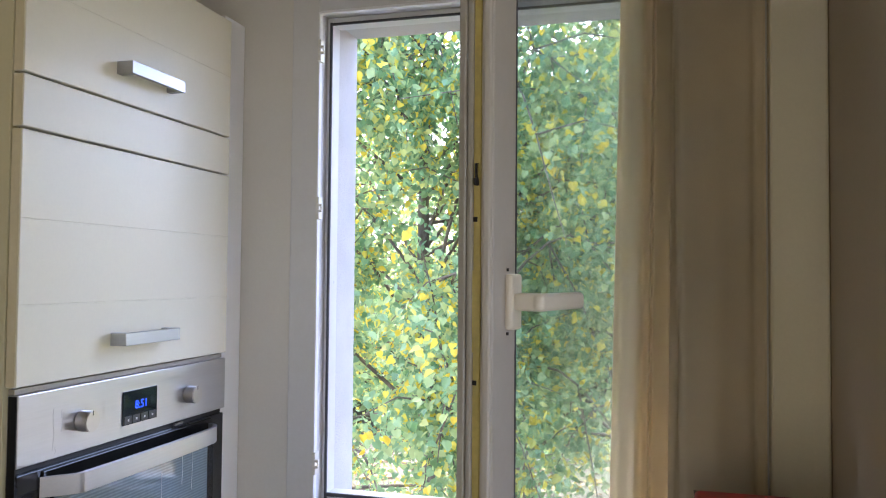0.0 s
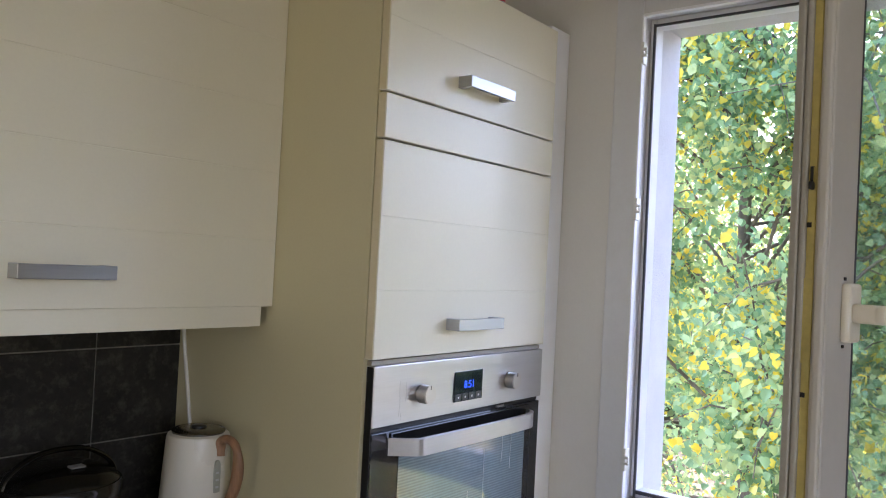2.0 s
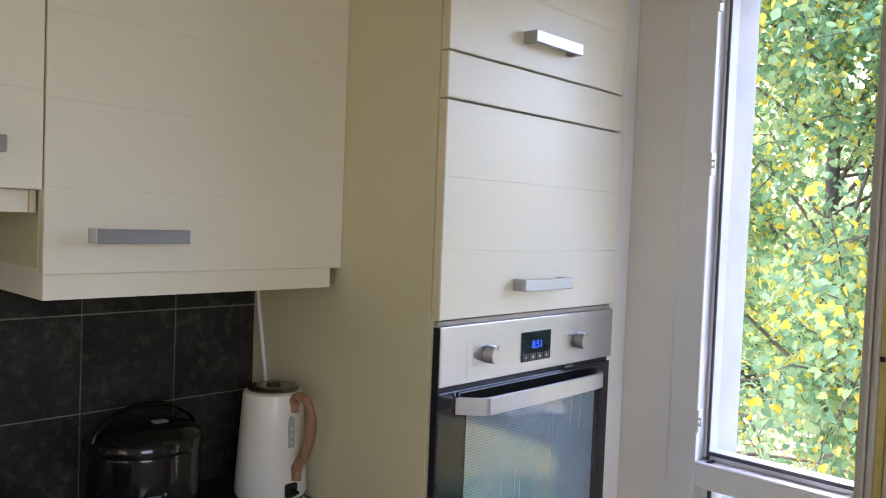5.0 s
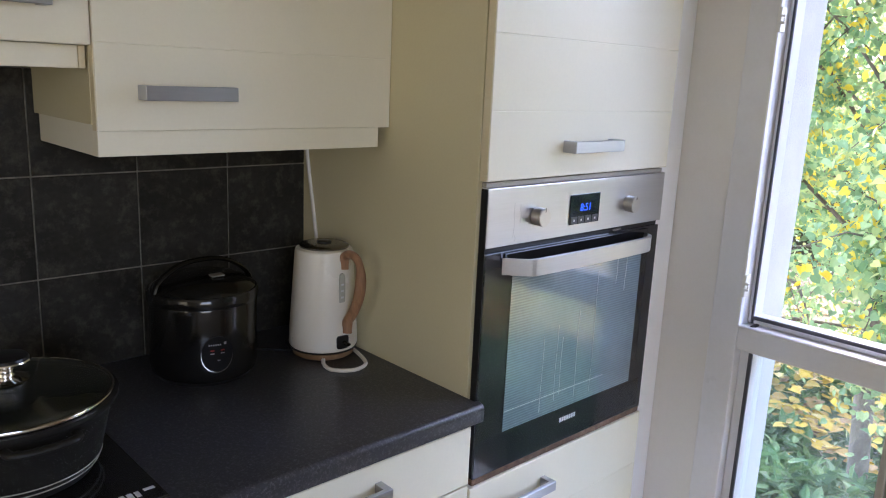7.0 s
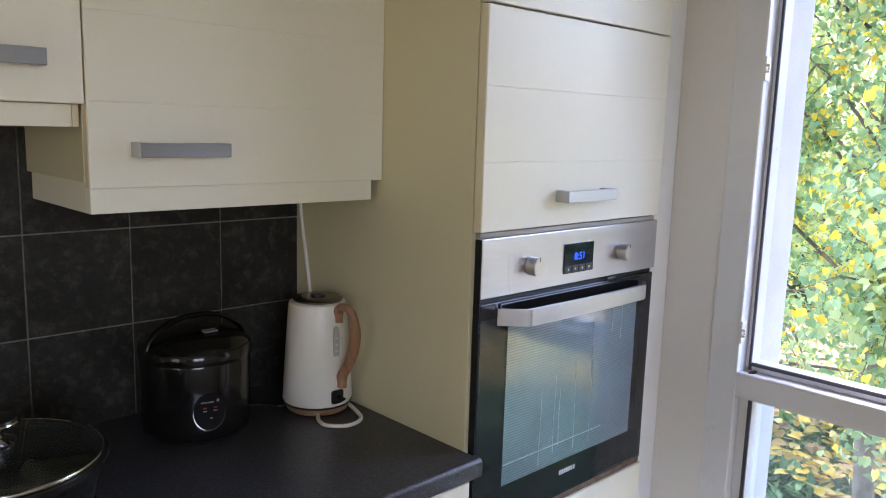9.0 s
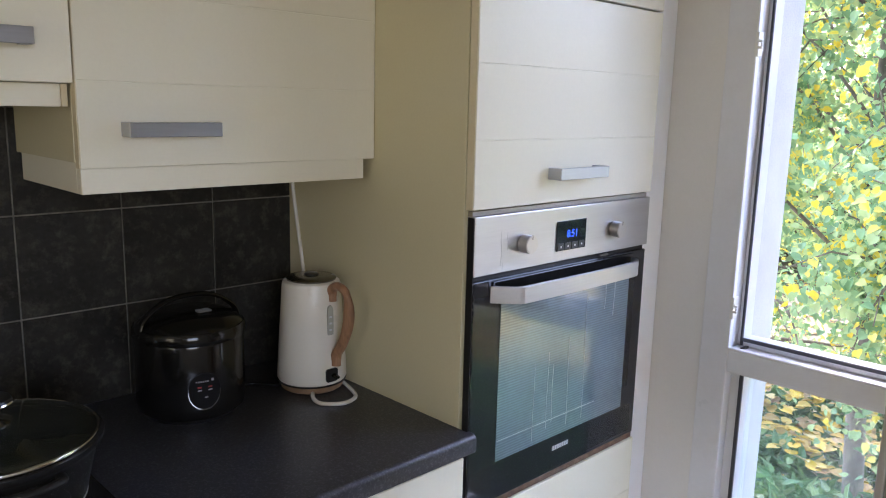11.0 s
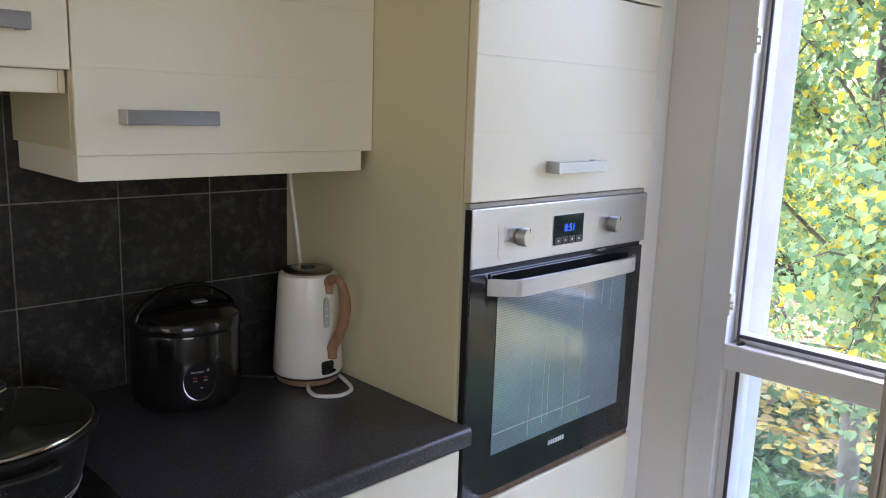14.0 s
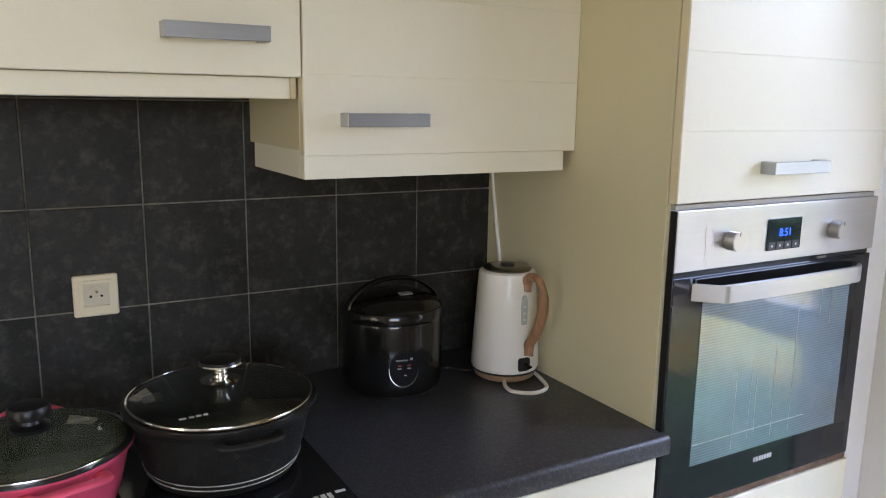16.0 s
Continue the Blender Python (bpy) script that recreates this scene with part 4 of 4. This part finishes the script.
                      (KX + c * (KR - 0.004) + s * 0.050, KY + s * (KR - 0.004) - c * 0.050, 0.985)], 6)
    part("side_handle", tube(hl, 0.009, 10, flat=(1.2, 0.6)), M_PINK, pink, smooth=60)
glass_lid(pink, KX, KY, KR - 0.003, 1.004, 0.022, M_LIDGREASY, [
    ("knob_foot", [(0, -0.001), (0.026, 0.0), (0.027, 0.006), (0.016, 0.010), (0.014, 0.016), (0, 0.016)], M_BLACKPLASTIC, "black knob foot"),
    ("knob_top", [(0, 0.016), (0.018, 0.0162), (0.028, 0.021), (0.029, 0.030), (0.026, 0.036), (0.015, 0.038), (0, 0.0385)], M_BLACKPLASTIC, "round black knob")])
part("sticker", box(KX + 0.045, KX + 0.078, KY + 0.012, KY + 0.024, 1.0195, 1.0199), M_STICKER, pink, "worn grey sticker")
part("steam_vent", lathe([(0, 1.016), (0.0045, 1.016), (0.0045, 1.0215), (0.002, 1.022), (0, 1.020)], KX + 0.088, KY - 0.018, 20), M_CHROME, pink, smooth=40)

# rice cooker
RX, RY, RR = -0.331, -0.156, 0.104
rice = thing("rice_cooker", (RX, RY, 0.9), "glossy black rice cooker with an oval panel", "rice cooker")
part("foot_ring", lathe([(0, 0.9003), (RR - 0.014, 0.9003), (RR - 0.012, 0.908), (0, 0.908)], RX, RY, 48), M_BLACKPLASTIC, rice, smooth=40)
part("body", lathe([(0, 0.908), (RR - 0.010, 0.908), (RR - 0.003, 0.914), (RR, 0.930), (RR, 1.052), (RR - 0.001, 1.056), (0, 1.056)], RX, RY, 64), M_GLOSSBLACK, rice, smooth=40)
part("lid_ring", lathe([(0, 1.0565), (RR + 0.002, 1.0565), (RR + 0.003, 1.060), (RR + 0.003, 1.074), (RR, 1.079), (0, 1.079)], RX, RY, 64), M_GLOSSBLACK, rice, smooth=40)
rl = part("lid", lathe([(RR - 0.002, 1.0795), (RR - 0.012, 1.090), (RR - 0.035, 1.100), (0.040, 1.107), (0, 1.109)], RX, RY, 64), M_GLOSSBLACK, rice, smooth=60)
part("vent", box(RX - 0.004, RX + 0.022, RY - 0.052, RY - 0.034, 1.106, 1.1095, 0.001), M_STICKER, rl, "grey steam vent")
hl = smooth_line([(RX - 0.104, RY - 0.005, 1.066), (RX - 0.092, RY - 0.005, 1.098), (RX - 0.050, RY - 0.005, 1.126), (RX, RY - 0.005, 1.133), (RX + 0.050, RY - 0.005, 1.126),
                  (RX + 0.092, RY - 0.005, 1.098), (RX + 0.104, RY - 0.005, 1.066)], 6)
part("carry_handle", tube(hl, 0.010, 10, flat=(1.0, 0.45)), M_GLOSSBLACK, rice, smooth=60)


def wrapped(cx, cy, r, a0, w, h, zc, bulge, n=28, square=1.0):
    """An oval plate that follows a round wall."""
    bm = bmesh.new()
    mid = bm.verts.new((cx + (r + bulge) * math.cos(a0), cy + (r + bulge) * math.sin(a0), zc))
    ring = []
    back = []
    for k in range(n):
        t = 2 * math.pi * k / n
        ct, st = math.cos(t), math.sin(t)
        a = a0 + w * math.copysign(abs(ct) ** square, ct) / r
        z = zc + h * math.copysign(abs(st) ** square, st)
        ring.append(bm.verts.new((cx + (r + bulge) * math.cos(a), cy + (r + bulge) * math.sin(a), z)))
        back.append(bm.verts.new((cx + (r - 0.002) * math.cos(a), cy + (r - 0.002) * math.sin(a), z)))
    for k in range(n):
        j = (k + 1) % n
        bm.faces.new((mid, ring[k], ring[j]))
        bm.faces.new((ring[k], back[k], back[j], ring[j]))
    return bm


RA = math.atan2(-1.573 - RY, -1.037 - RX) + 0.24
part("panel_rim", wrapped(RX, RY, RR, RA, 0.0300, 0.0350, 0.967, 0.0025), M_CHROME, rice, "thin bright rim", smooth=50)
rp = part("switch_panel", wrapped(RX, RY, RR, RA, 0.029, 0.035, 0.970, 0.0036), M_MATT, rice, "oval switch panel", smooth=50)


def bar_on(r, a, da, z, h, material, parent, name="print_bar", cx=RX, cy=RY):
    bm = bmesh.new()
    vs = [bm.verts.new((cx + r * math.cos(a + s * da), cy + r * math.sin(a + s * da), z + u * h)) for s, u in ((-0.5, -0.5), (0.5, -0.5), (0.5, 0.5), (-0.5, 0.5))]
    bm.faces.new(vs)
    bmesh.ops.solidify(bm, geom=bm.faces[:], thickness=0.0004)
    part(name, bm, material, parent)


for k in range(6):
    bar_on(RR + 0.0042, RA - 0.14 + 0.038 * k, 0.026, 0.989, 0.003, M_PRINT, rp)
bar_on(RR + 0.0042, RA + 0.135, 0.045, 0.991, 0.005, M_PRINT, rp)
bar_on(RR + 0.0042, RA - 0.09, 0.07, 0.978, 0.003, M_PRINTRED, rp)
bar_on(RR + 0.0042, RA - 0.09, 0.07, 0.972, 0.002, M_PRINT, rp)
bar_on(RR + 0.0042, RA + 0.09, 0.07, 0.978, 0.003, M_PRINTRED, rp)
bar_on(RR + 0.0042, RA + 0.09, 0.07, 0.972, 0.002, M_PRINT, rp)
bar_on(RR + 0.0042, RA + 0.02, 0.05, 0.958, 0.002, M_PRINT, rp)
part("power_cord", tube(smooth_line([(RX + 0.10, RY + 0.02, 0.906), (RX + 0.15, RY + 0.03, 0.904), (RX + 0.19, RY - 0.01, 0.904), (RX + 0.215, RY + 0.04, 0.904)], 6), 0.0035, 8), M_BLACKPLASTIC, rice, smooth=60)

# kettle
EX, EY = -0.083, -0.195
ket = thing("electric_kettle", (EX, EY, 0.9), "white electric kettle with a wooden handle", "kettle")
part("wooden_base", lathe([(0, 0.9003), (0.060, 0.9003), (0.066, 0.904), (0.068, 0.914), (0.066, 0.917), (0, 0.917)], EX, EY, 48), M_WOODPALE, ket, "round pale wooden base", smooth=40)
part("base_ring", lathe([(0, 0.9172), (0.073, 0.9172), (0.074, 0.921), (0, 0.921)], EX, EY, 48), M_BLACKPLASTIC, ket)
kb = part("body", lathe([(0, 0.9212), (0.072, 0.9212), (0.0745, 0.926), (0.073, 0.96), (0.0665, 1.06), (0.0620, 1.129), (0.0600, 1.135), (0.055, 1.138), (0, 1.138)], EX, EY, 64), M_WHITE, ket,
          "white tapered kettle body", smooth=40)
lidk = part("lid", lathe([(0, 1.1382), (0.052, 1.1382), (0.053, 1.142), (0.049, 1.145), (0.030, 1.1465), (0.016, 1.147), (0.016, 1.144), (0, 1.144)], EX, EY, 48), M_DARKSTEEL, ket, "dark steel lid", smooth=40)
part("lid_cap", lathe([(0, 1.1445), (0.0155, 1.1445), (0.0150, 1.150), (0.012, 1.1515), (0, 1.1515)], EX, EY, 28), M_BLACKPLASTIC, lidk, smooth=40)
# side of the kettle on which its handle sits
HA = math.atan2(-1.573 - EY, -1.037 - EX) + radians(42)
c, s = math.cos(HA), math.sin(HA)


def kp(r, z, side=0.0):
    return (EX + c * r - s * side, EY + s * r + c * side, z)


hl = smooth_line([kp(0.061, 1.100), kp(0.063, 1.122), kp(0.080, 1.135), kp(0.104, 1.125), kp(0.114, 1.092), kp(0.109, 1.048), kp(0.091, 1.008), kp(0.076, 0.985), kp(0.0745, 0.962)], 7)
part("handle", tube(hl, 0.0140, 12, flat=(0.85, 0.60), up=(0.3, 0.2, 1)), M_WOOD, ket, "curved walnut handle", smooth=60)
part("water_gauge", wrapped(EX, EY, 0.0655, HA - 0.12, 0.0075, 0.040, 1.052, 0.003, 40, 0.6), M_GREYWIN, ket, "grey water gauge", smooth=50)
for k in range(3):
    bar_on(0.0690, HA - 0.12, 0.10, 1.068 - 0.014 * k, 0.004, M_PRINT, ket, "gauge_mark", EX, EY)
part("switch_plate", wrapped(EX, EY, 0.0735, HA - 0.14, 0.0145, 0.0145, 0.943, 0.003, 40, 0.35), M_BLACKPLASTIC, ket, "black switch plate", smooth=50)
part("switch_lever", tube([kp(0.076, 0.943, -0.008), kp(0.090, 0.940, -0.008)], 0.005, 8, flat=(1.3, 0.7)), M_GLOSSBLACK, ket, smooth=50)
part("cord", tube(smooth_line([(EX - 0.030, EY - 0.045, 0.9055), (-0.134, -0.275, 0.9045), (-0.136, -0.308, 0.9045), (-0.102, -0.334, 0.9045), (-0.062, -0.322, 0.9045), (-0.040, -0.275, 0.9045), (-0.022, -0.200, 0.9045),
                               (-0.013, -0.12, 0.9045), (-0.011, -0.075, 0.908), (-0.009, -0.085, 0.96), (-0.008, -0.052, 1.13), (-0.009, -0.014, 1.32), (-0.010, -0.012, 1.40)], 8), 0.0042, 10), M_CORD, ket,
     "white power cord", smooth=60)

WORKTOP_DROP = -0.006
settle(hob, 0.006, 0, WORKTOP_DROP)
settle(pot, 0.007, -0.004, WORKTOP_DROP)
settle(pink, 0.011, -0.008, WORKTOP_DROP)
settle(rice, dz=WORKTOP_DROP)
settle(ket, 0.005, -0.012, WORKTOP_DROP)

# socket
sock = thing("wall_socket", (-0.8795, 0.0, 1.1205), "ivory wall socket with a hinged cover frame", "socket")
part("plate", box(-0.919, -0.840, -0.013, -0.004, 1.077, 1.157, 0.004), M_SOCKET, sock)
part("cover_seat", box(-0.906, -0.853, -0.0134, -0.0128, 1.094, 1.146), M_SOCKETWELL, sock, "recessed seat of the cover")
part("cover_frame", boxes((-0.907, -0.852, -0.018, -0.013, 1.093, 1.098), (-0.907, -0.852, -0.018, -0.013, 1.142, 1.147), (-0.907, -0.902, -0.018, -0.013, 1.098, 1.142), (-0.857, -0.852, -0.018, -0.013, 1.098, 1.142)),
     M_SOCKET, sock)
bm = disc_y(-0.8795, -0.0132, -0.0150, 1.1165, 0.0195, 32)
part("well", bm, M_SOCKETWELL, sock, smooth=40)
for dx in (-0.0095, 0.0095):
    part("contact_hole", disc_y(-0.8795 + dx, -0.0151, -0.0155, 1.1165, 0.0026, 12), M_BLACKPLASTIC, sock)
part("earth_pin", disc_y(-0.8795, -0.0151, -0.028, 1.1275, 0.0022, 12), M_CHROME, sock)

# ---- sideboard with a few things, beside the window ----
sb = thing("sideboard", (0.42, -1.735, 0), "brown laminate sideboard below the curtain", "sideboard")
part("top", box(0.15, 0.65, -1.866, -1.610, 0.94, 0.96, 0.002), M_SIDEWOOD, sb)
part("body", box(0.16, 0.645, -1.862, -1.620, 0.05, 0.939), M_SIDEWOOD, sb)
part("plinth", box(0.18, 0.63, -1.855, -1.640, 0.0, 0.049), M_BLACKPLASTIC, sb)
rd = thing("red_box", (0.33, -1.68, 0.96), "red enamelled tin with rounded corners", "tin")
part("body", box(0.27, 0.42, -1.765, -1.608, 0.9603, 1.115, 0.012, 4), M_RED, rd, smooth=50)
part("lid", box(0.266, 0.424, -1.769, -1.604, 1.1152, 1.136, 0.010, 4), M_RED, rd, smooth=50)
gb = thing("grey_box", (0.38, -1.585, 0.96), "grey cardboard box standing on the sideboard", "box")
part("body", box(0.45, 0.60, -1.660, -1.612, 0.9603, 1.085, 0.001), M_GREY, gb)
part("flap", box(0.449, 0.601, -1.661, -1.611, 1.0855, 1.0875), M_GREY, gb)
jar = thing("glass_jar", (0.33, -1.815, 0.96), "glass jar with red contents", "jar")
part("glass", lathe([(0, 0.9603), (0.040, 0.9603), (0.044, 0.966), (0.044, 1.150), (0.041, 1.152), (0.041, 0.968), (0, 0.966)], 0.33, -1.815, 40), M_REDGLASS, jar, smooth=40)
part("contents", lathe([(0, 0.9665), (0.040, 0.9685), (0.040, 1.146), (0, 1.148)], 0.33, -1.815, 40), M_RED, jar, smooth=40)
# tins on top of the tall cabinet
tn = thing("spice_tin", (0.33, -0.56, 2.077), "small grey tin with a red band on the cabinet", "tin")
part("body", lathe([(0, 2.0773), (0.018, 2.0773), (0.019, 2.080), (0.019, 2.14), (0, 2.142)], 0.40, -0.555, 24), M_ALU, tn, smooth=40)
part("band", lathe([(0.0195, 2.09), (0.0195, 2.105)], 0.40, -0.555, 24), M_RED, tn)

# ---- outside ----
GZ = -1.5
structure("ground", prism([(0.912, -60), (90, -60), (90, 60), (0.912, 60)], "z", GZ - 0.5, GZ), M_GROUND, "ground strewn with fallen yellow leaves", "ground")
structure("outer_wall", boxes((0.87, 0.917, -6, 6, GZ, -0.12)), M_REVEAL, "off-white roughcast outer wall below the window", "wall")


def leaves(name, centres, size, material, parent, seed, droop=0.5, long=1.0, label="", flat=0.0):
    """Many small leaves, each a folded outline of its own."""
    rs = np.random.RandomState(seed)
    n = len(centres)
    c = np.asarray(centres, float)
    half = [(0.26, -0.06, 0.05), (0.47, 0.16, 0.09), (0.47, 0.48, 0.10), (0.24, 0.80, 0.03)]
    shape = np.array([(0, 0.04, 0)] + half + [(0, 1.05, -0.10)] + [(-a, b, h) for a, b, h in reversed(half)])
    shape = shape * np.array([1.0 / long, 1.0, 1.0])
    yaw = rs.uniform(0, 2 * np.pi, n)
    tip = rs.normal(-droop, 0.45, n) * (1 - flat)
    roll = rs.normal(0, 0.7, n) * (1 - flat * 0.8)
    d = np.stack([np.cos(yaw) * np.cos(tip), np.sin(yaw) * np.cos(tip), np.sin(tip)], 1)
    side = np.stack([-np.sin(yaw), np.cos(yaw), np.zeros(n)], 1)
    up = np.cross(side, d)
    up *= -np.sign(up[:, 2:3] + 1e-9)
    up = -up
    s2 = side * np.cos(roll)[:, None] + up * np.sin(roll)[:, None]
    u2 = np.cross(d, s2)
    sz = size * rs.uniform(0.65, 1.25, n)
    v = c[:, None, :] + sz[:, None, None] * (shape[None, :, 0:1] * s2[:, None, :] + shape[None, :, 1:2] * d[:, None, :] + shape[None, :, 2:3] * u2[:, None, :])
    k = np.arange(n) * 10
    f = np.concatenate([np.stack([k, k + 1, k + 2, k + 3, k + 4, k + 5], 1), np.stack([k, k + 5, k + 6, k + 7, k + 8, k + 9], 1)])
    me = bpy.data.meshes.new(name)
    base = ORIGIN[parent] if parent is not None else Vector((0, 0, 0))
    me.from_pydata((v.reshape(-1, 3) - np.array(base)).tolist(), [], f.tolist())
    me.materials.append(material)
    ob = new(name, me)
    if parent is not None:
        ob.parent = parent
    ORIGIN[ob] = base
    return tagged(ob, label, kind="stuff")


def tree(at, height, radius, reach, n_limb, n_leaf, size, seed, material, lean=(0, 0), low=0.25, label=""):
    rg = random.Random(seed)
    ob = thing("tree", at, label, "tree", "garden trees")
    x, y, z = at
    steps = 9
    spine, rad = [], []
    for i in range(steps + 1):
        f = i / steps
        spine.append(Vector((x + lean[0] * f + 0.10 * math.sin(3.1 * f + seed), y + lean[1] * f + 0.08 * math.sin(4.3 * f + 2 * seed), z + height * f)))
        rad.append(radius * (1 - 0.85 * f) * (1.35 if i == 0 else 1))
    part("trunk", tube(smooth_line(spine, 3), [float(r) for r in np.interp(np.linspace(0, steps, 3 * steps + 1), range(steps + 1), rad)], 12), M_BARK, ob, smooth=60)
    centres = []
    twigs = bmesh.new()
    for k in range(n_limb):
        f = low + (1 - low) * ((k + rg.random()) / n_limb)
        i = min(int(f * steps), steps - 1)
        p = spine[i].lerp(spine[i + 1], f * steps - i)
        a = rg.uniform(0, 2 * math.pi)
        ln = reach * (1.0 - 0.25 * f) * rg.uniform(0.65, 1.15)
        rise = rg.uniform(0.05, 0.75) * ln
        d = Vector((math.cos(a), math.sin(a), 0))
        pts = [p, p + d * ln * 0.35 + Vector((0, 0, rise * 0.65)), p + d * ln * 0.7 + Vector((rg.uniform(-0.1, 0.1), rg.uniform(-0.1, 0.1), rise)), p + d * ln + Vector((0, 0, rise * 0.7 - rg.uniform(0, 0.5)))]
        ln_pts = smooth_line(pts, 4)
        r0 = max(0.012, radius * 0.27 * (1.1 - f))
        limb = bmesh.new()
        tube(ln_pts, [r0 * (1 - 0.85 * j / (len(ln_pts) - 1)) for j in range(len(ln_pts))], 7, limb)
        part("limb", limb, M_BARK, ob, smooth=60)
        for j in range(10):
            t = rg.uniform(0.32, 1.0)
            q = ln_pts[min(int(t * (len(ln_pts) - 1)), len(ln_pts) - 1)]
            e = q + Vector((rg.gauss(0, 0.30), rg.gauss(0, 0.30), rg.gauss(-0.12, 0.28)))
            mid = q.lerp(e, 0.5) + Vector((0, 0, 0.06))
            tube([q, mid, e], [0.006, 0.004, 0.002], 4, twigs)
            m_leaf = max(1, round(n_leaf / (n_limb * 10)))
            for w in range(m_leaf):
                u = rg.uniform(0.1, 1.15)
                b = q.lerp(e, u)
                centres.append((b.x + rg.gauss(0, 0.075), b.y + rg.gauss(0, 0.075), b.z + rg.gauss(-0.02, 0.085)))
    tagged(part("twig_mass", twigs, M_BARK, ob), kind="stuff")
    leaves("crown", centres, size, material, ob, seed, 0.65, label="green crown turning yellow")
    return ob


tree((3.75, -0.25, GZ), 7.0, 0.065, 2.0, 96, 125000, 0.037, 3, M_LEAF, (0.1, 0.1), 0.25, "lime tree with green and yellow autumn leaves")
tree((5.6, 2.0, GZ), 4.4, 0.10, 2.0, 40, 24000, 0.040, 8, M_LEAF, (0.2, -0.3), 0.14, "lime tree with yellowing leaves further back")
tree((5.2, -2.1, GZ), 6.4, 0.11, 2.1, 40, 26000, 0.036, 12, M_LEAF, (-0.2, 0.2), 0.16, "lime tree with green and yellow leaves")
tree((8.6, 0.1, GZ), 5.3, 0.12, 2.6, 36, 12600, 0.070, 21, M_LEAFFAR, (0, 0), 0.14, "low garden tree standing behind the others")
tree((9.0, 4.6, GZ), 5.0, 0.14, 2.6, 36, 10800, 0.070, 25, M_LEAFFAR, (0, 0), 0.14, "low garden tree standing behind the others")


def shrub(x0, x1, y0, y1, top, n, seed):
    ob = thing("laurel_hedge", ((x0 + x1) / 2, (y0 + y1) / 2, GZ), "green laurel hedge with yellow leaves lying on it", "hedge")
    rs = np.random.RandomState(seed)
    stems = bmesh.new()
    for k in range(40):
        x, y = rs.uniform(x0 + 0.1, x1 - 0.1), rs.uniform(y0 + 0.1, y1 - 0.1)
        e = Vector((x + rs.normal(0, 0.1), y + rs.normal(0, 0.1), top - 0.1))
        tube([Vector((x, y, GZ)), e.lerp(Vector((x, y, GZ)), 0.5) + Vector((0.05, 0.05, 0)), e], [0.014, 0.010, 0.004], 6, stems)
    tagged(part("stem_mass", stems, M_BARK, ob), kind="stuff")

    def surf(x, y):
        return top + 0.10 * np.sin(2.3 * x + 1) * np.cos(2.9 * y) + 0.06 * np.sin(6.1 * x + 4.7 * y)
    x, y = rs.uniform(x0, x1, n), rs.uniform(y0, y1, n)
    z = surf(x, y) - np.abs(rs.normal(0, 0.16, n))
    m = n // 2
    xs = x0 + np.abs(rs.normal(0, 0.10, m))
    ys = rs.uniform(y0, y1, m)
    zs = rs.uniform(GZ + 0.2, top, m)
    c = np.concatenate([np.stack([x, y, z], 1), np.stack([xs, ys, zs], 1)])
    leaves("foliage", c, 0.105, M_LAUREL, ob, seed + 1, -0.45, 2.1, "glossy green laurel leaves")
    k = 3200
    x, y = x1 - (x1 - x0) * 0.62 * rs.uniform(0, 1, k) ** 1.2, rs.uniform(y0, y1, k)
    leaves("fallen_leaves", np.stack([x, y, surf(x, y) + rs.uniform(0.02, 0.07, k)], 1), 0.084, M_FALLEN, ob, seed + 2, 0.0, 1.0, "yellow fallen leaves", 0.75)


shrub(3.1, 5.4, -5.0, 4.0, -0.72, 22000, 41)
rs = np.random.RandomState(7)
gx, gy = rs.uniform(1.2, 16, 9000), rs.uniform(-7, 9, 9000)
tagged(leaves("leaf_litter", np.stack([gx, gy, np.full(9000, GZ + 0.015)], 1), 0.085, M_FALLEN, None, 77, 0.0, 1.0, "yellow and brown fallen leaves on the ground", 0.8), category="leaf litter")
kerb = thing("garden_edging", (7.4, 1.05, GZ), "pale concrete garden edging slab", "edging")
part("slab", box(7.25, 7.55, 0.95, 1.08, GZ, GZ + 0.10, 0.01), M_CONCRETE, kerb)
part("slab", box(7.25, 7.55, 1.10, 1.23, GZ, GZ + 0.10, 0.01), M_CONCRETE, kerb)

# far belt of greenery
tagged(part("far_hedge", box(14, 15, -30, 30, GZ, 0.8), M_GROUND), "dark far hedge at the end of the garden", "hedge", kind="structure")
c = np.stack([rs.normal(13.8, 0.25, 9000), rs.uniform(-14, 18, 9000), rs.uniform(GZ, 1.2, 9000)], 1)
tagged(leaves("far_greenery", c, 0.16, M_LEAFFAR, None, 99, label="green far hedge leaves"), category="hedge")

# ---- splashback tiles ----
splash = tagged(part("splashback", box(-1.80, -0.001, -0.0035, 0.011, 0.8945, 1.72), M_GROUT), "black slate-look tiles with pale grout", "splashback", kind="structure")
PIT, JOINT = 0.197, 0.003
tile_me = None
for col in range(9):
    for row in range(4):
        x1 = 0.002 - PIT * col
        z0 = 0.890 + PIT * row
        w = PIT - JOINT
        if tile_me is None:
            bm = box(-w / 2, w / 2, -0.0055, 0.0, -w / 2, w / 2, 0.0012, 1)
            first = part("tile", bm, M_TILE, splash)
            tile_me = first.data
            tl = first
        else:
            tl = new("tile", tile_me)
            tl.parent = splash
        tl.location = (x1 - PIT / 2, -0.0015, z0 + PIT / 2)
